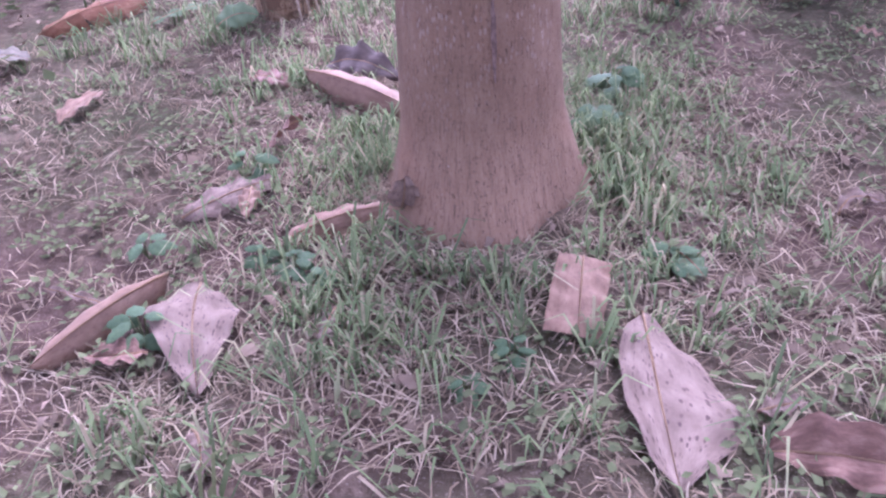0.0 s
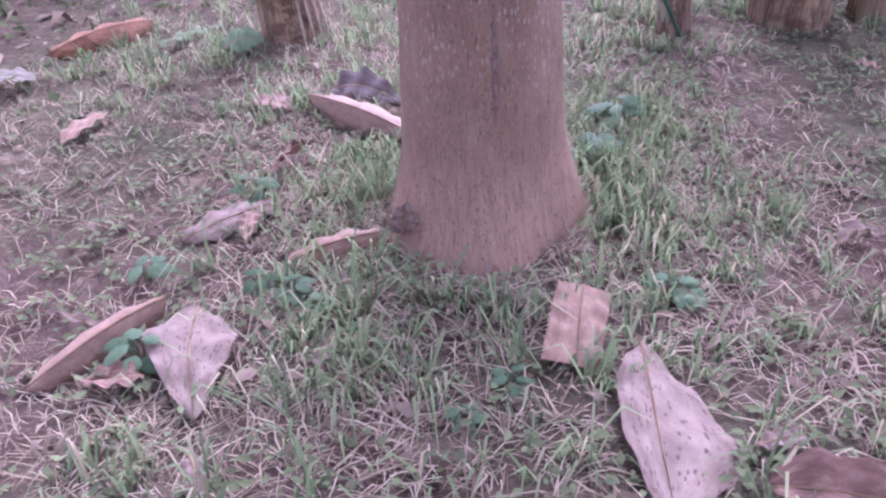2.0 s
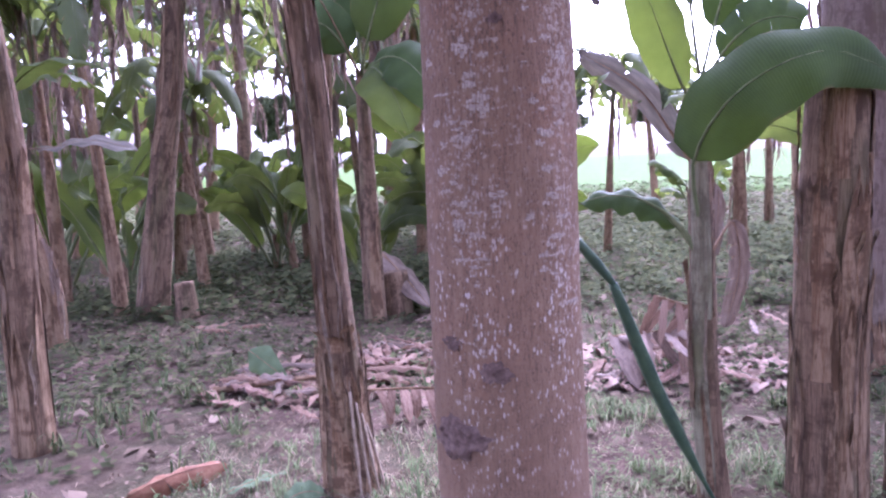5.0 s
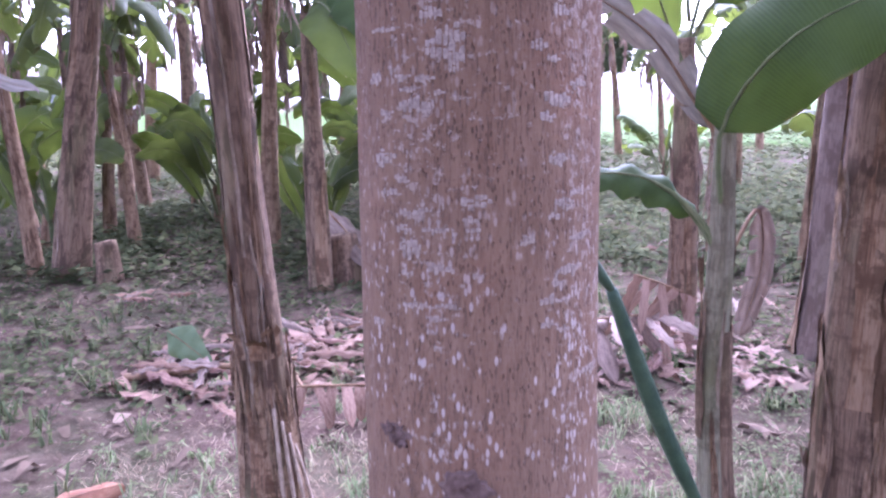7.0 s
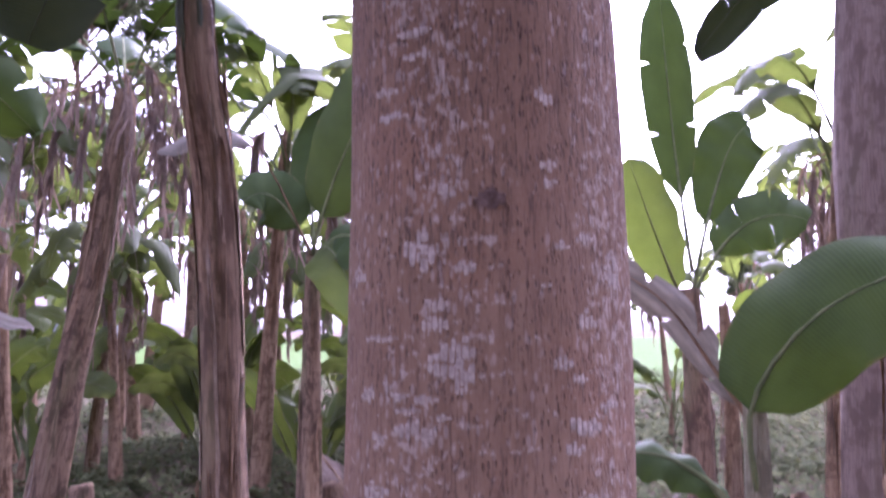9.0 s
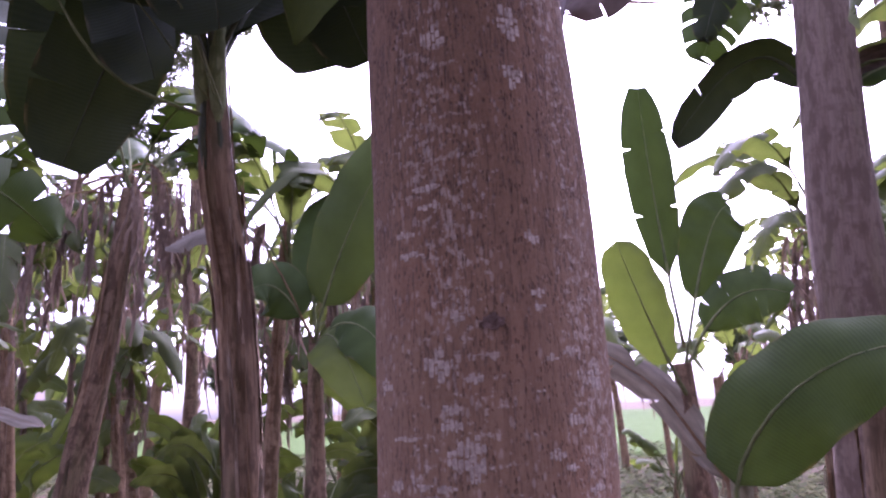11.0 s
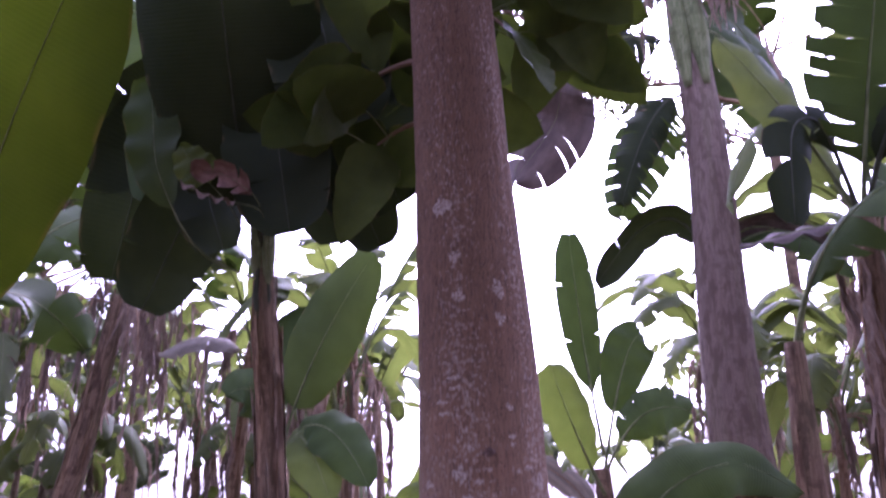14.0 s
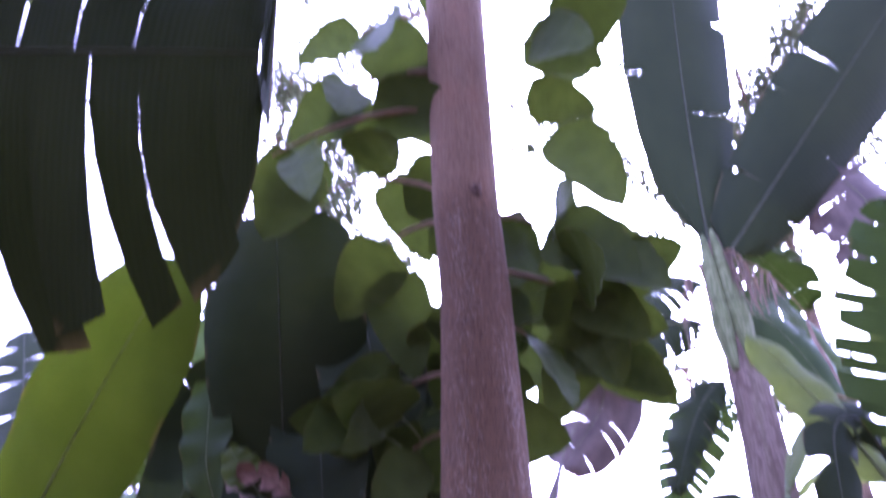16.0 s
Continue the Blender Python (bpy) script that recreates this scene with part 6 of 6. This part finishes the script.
heap = random.Random(77)
for cx, cy, n, size in [(-0.95, 5.3, 12, 0.9), (-1.45, 4.55, 9, 0.8), (-1.0, 4.6, 8, 0.7), (-0.4, 4.9, 8, 0.6), (0.65, 5.2, 7, 0.6), (1.75, 8.1, 5, 0.7), (-0.6, 6.6, 8, 0.9), (-2.6, 6.0, 4, 0.8), (2.0, 6.0, 6, 0.7), (1.2, 4.9, 5, 0.5)]:
    for k in range(int(n * 1.4)):
        a = heap.uniform(0, 2 * math.pi)
        x, y = cx + heap.gauss(0, 0.3), cy + heap.gauss(0, 0.22)
        d = Vector((math.cos(a), math.sin(a), 0)) * size * heap.uniform(0.25, 0.85) / 2
        h = heap.uniform(0.01, 0.09)
        fallen_leaf([(x - d.x, y - d.y, heap.uniform(0.0, 0.06)), (x + heap.gauss(0, 0.03), y + heap.gauss(0, 0.03), h), (x + d.x, y + d.y, heap.uniform(0.0, 0.06))], heap.uniform(0.025, 0.085),
                    heap.choice([LEAF_DRY, LEAF_DRY, FALLEN_BROWN, FALLEN_TAN, FALLEN_TAN, LEAF_DRY]), "crumpled dry dead banana leaf piece on a heap",
                    (heap.uniform(-0.7, 0.7), heap.uniform(-0.9, 0.2), 1), heap.uniform(0.0, 0.5), heap.uniform(0.1, 0.9), outline, k + 5, 0.012, heap.choice([0, 3, 5]), "dead_banana_leaf", "dead leaf", 0.0028, 0.045)
for points in ([(-1.95, 4.5, 0.03), (-1.5, 4.52, 0.08), (-1.05, 4.62, 0.10)], [(-0.5, 5.15, 0.05), (-0.2, 5.3, 0.10), (0.15, 5.5, 0.10)], [(-1.3, 4.8, 0.02), (-1.1, 4.6, 0.14), (-0.95, 4.35, 0.03)], [(-0.9, 5.6, 0.02), (-0.6, 5.5, 0.06), (-0.3, 5.2, 0.04)]):
    tagged(part("dry_leaf_stalk", tube([(x, y, z + rise(x, y) + 0.01) for x, y, z in points], [0.022, 0.018, 0.010], 12, 8, 0.15, points[0][0]), SHEATH), "long dry banana leaf stalk on the ground", "leaf stalk")
dead_leaf([(-1.50, 7.3, 0.52), (-1.25, 6.9, 0.42), (-0.92, 6.6, 0.10)], 0.26, LEAF_DRY, "pale dead banana leaf propped on a stump", (0.5, -1, 0.5), 0, 4)


def torn_leaf(start, along, down, count, width, mat, label, seed, jitter=0.1):
    rng = random.Random(seed)
    start, along, down = Vector(start), Vector(along), Vector(down)
    shapes = []
    for k in range(count):
        p = start + along * k / (count - 1)
        d = down * rng.uniform(1 - 1.6 * jitter, 1.1) + Vector((rng.gauss(0, jitter * 0.5), rng.gauss(0, jitter * 0.5), rng.gauss(0, jitter * 0.2)))
        shapes.append(blade([p, p + d * 0.5 + Vector((0, -0.03, 0.03)), p + d], width * rng.uniform(0.7, 1.2), (rng.uniform(0.0, 0.6), -0.9, 0.5), 0.0, 0.2, 0.3, 0, seed + k, 0.012, 8, lambda v: max(0.0, 1 - v ** 6) * (0.75 + 0.25 * v)))
    made = part("dead_banana_leaf", merge(shapes), mat)
    tagged(made, label, "dead leaf", "fallen leaves on the ground")
    part("midrib", tube([start - along * 0.05, start + along * 0.5 + Vector((0, 0, 0.01)), start + along * 1.05], [0.008, 0.006, 0.004], 10, 6), SHEATH, made)
    return made


torn_leaf((0.80, 5.02, 0.46), (0.30, 0.02, -0.12), (-0.10, -0.12, -0.38), 8, 0.085, FALLEN_TAN, "torn pinkish dead banana leaf leaning upright", 9, 0.28)
torn_leaf((0.52, 4.9, 0.24), (0.34, 0.05, 0.02), (0.06, -0.16, -0.18), 8, 0.11, FALLEN_PINK, "pale crumpled dead banana leaf", 19, 0.38)
torn_leaf((-0.86, 4.05, 0.17), (0.6, 0.0, 0.01), (0.03, -0.14, -0.14), 10, 0.07, FALLEN_TAN, "tan dead banana leaf in ribbed strips", 29)
fallen_leaf([(-1.80, 4.72, 0.22), (-1.68, 4.70, 0.14), (-1.52, 4.66, 0.03)], 0.22, GREEN_SCRAP, "dull green piece of banana leaf on a heap", (0.1, -1, 0.4), 0.1, 0.2, lobe(0.3, 0.8), 31)
fallen_leaf([(-1.25, 3.05, 0.02), (-1.15, 3.15, 0.05), (-1.05, 3.3, 0.02)], 0.07, GREEN_SCRAP, "pale green strip of leaf on soil", seed=32)
fallen_leaf([(-0.95, 2.95, 0.03), (-0.88, 3.0, 0.08), (-0.80, 3.0, 0.04)], 0.12, GREEN_SCRAP, "round green leaf beside a banana stem", (0, -0.7, 1), seed=33)


def stump(at, radius, height, label):
    x, y = at
    made = part("banana_stump", tube([(x, y, -0.03), (x + 0.02, y, height / 2), (x, y, height)], [radius * 1.2, radius, radius * 0.9], 10, 16, 0.25, x), STEM)
    return tagged(made, label, "stump")


stump((-1.27, 6.85), 0.13, 0.4, "cut dark brown banana stump")
stump((-3.3, 6.9), 0.10, 0.35, "short dry banana stump")

# broken green leaf stalk leaning on the slender plant
stalk = thing("broken_leaf_stalk", (0.72, 2.98, 0))
tagged(stalk, "broken dark green banana leaf stalk leaning in the grass", "leaf stalk")
part("stalk", tube([(0.76, 3.0, 0.0), (0.66, 2.95, 0.2), (0.51, 2.88, 0.53), (0.36, 2.80, 0.93)], [0.007, 0.009, 0.024, 0.026, 0.016], 20, 8, 0.05, 2), FRESH_STALK, stalk)
part("stalk", tube([(0.365, 2.80, 0.925), (0.31, 2.78, 1.0), (0.24, 2.75, 1.09)], [0.010, 0.020, 0.015], 10, 8, 0.05, 4), FRESH_STALK, stalk)


# ---- taller trees and a house beyond the grove ----
def small_leaf_tree(at, height, clumps, leaf, seed, label):
    rng = random.Random(seed)
    base = Vector(at)
    made = thing("tree", at)
    tagged(made, label, "tree")
    top = base + Vector((rng.uniform(-0.4, 0.4), rng.uniform(-0.4, 0.4), height))
    part("trunk", tube([base - Vector((0, 0, 0.05)), base.lerp(top, 0.5) + Vector((0.15, 0, 0)), top], [height * 0.0065, height * 0.0055, height * 0.003], 14, 9, 0.08, seed), STEM, made)
    verts, faces, uvs = [], [], []
    for _ in range(clumps):
        a, r = rng.uniform(0, 6.28), height * 0.3 * math.sqrt(rng.random())
        tip = base + Vector((math.cos(a) * r, math.sin(a) * r, height * rng.uniform(0.55, 1.08)))
        start = base.lerp(top, min(0.95, tip.z / height - 0.12))
        part("limb", tube([start, start.lerp(tip, 0.5) + Vector((0, 0, 0.15)), tip], [0.03, 0.018, 0.006], 6, 5), STEM, made)
        for _ in range(420):
            c = start.lerp(tip, rng.uniform(0.6, 1.1)) + Vector((rng.gauss(0, 0.13), rng.gauss(0, 0.13), rng.gauss(0, 0.1))) * (height / 10)
            d = Vector((rng.uniform(-1, 1), rng.uniform(-1, 1), rng.uniform(-0.9, 0.2))).normalized() * leaf * rng.uniform(0.6, 1.3)
            s = d.cross(Vector((rng.uniform(-1, 1), rng.uniform(-1, 1), 1))).normalized() * leaf * 0.13
            k = len(verts)
            verts += [c, c + d * 0.5 + s, c + d, c + d * 0.5 - s]
            faces.append((k, k + 1, k + 2, k + 3))
            uvs += [(0.5, 0), (1, 0.5), (0.5, 1), (0, 0.5)]
    part("crown", (verts, faces, uvs), CROWN, made)
    return made


small_leaf_tree((-6.2, 11.5, 0), 8.0, 34, 0.15, 1, "slim tree with small dark leaves behind the grove")
small_leaf_tree((4.6, 9.6, 0), 14.0, 44, 0.2, 2, "tall tree with fine feathery foliage")
small_leaf_tree((-6.1, 15.6, 0), 21.0, 44, 0.30, 3, "tall tree with fine feathery foliage")
for k, x in enumerate((-48, -36, -23, -12, 2, 14, 27, 41)):
    small_leaf_tree((x, 92 + 7 * (k % 3), 0), 9 + (k * 5) % 4, 40, 0.9, 10 + k, "distant pale green tree beyond the field")

house = thing("house", (-26.5, 47, 0))
tagged(house, "far low house with grey walls and clay roof", "house")
part("wall", ([(-28.6, 44, -0.1), (-24.6, 44, -0.1), (-24.6, 50, -0.1), (-28.6, 50, -0.1), (-28.6, 44, 2.9), (-24.6, 44, 2.9), (-24.6, 50, 2.9), (-28.6, 50, 2.9)],
              [(0, 1, 5, 4), (1, 2, 6, 5), (2, 3, 7, 6), (3, 0, 4, 7), (4, 5, 6, 7)], [(0, 0)] * 8), WALL, house, smooth=False)
part("roof", ([(-29.0, 43.5, 2.85), (-24.2, 43.5, 2.85), (-24.2, 50.5, 2.85), (-29.0, 50.5, 2.85), (-29.0, 47, 3.9), (-24.2, 47, 3.9)],
              [(0, 1, 5, 4), (2, 3, 4, 5), (1, 2, 5), (3, 0, 4), (0, 3, 2, 1)], [(0, 0)] * 6), ROOF, house, smooth=False)
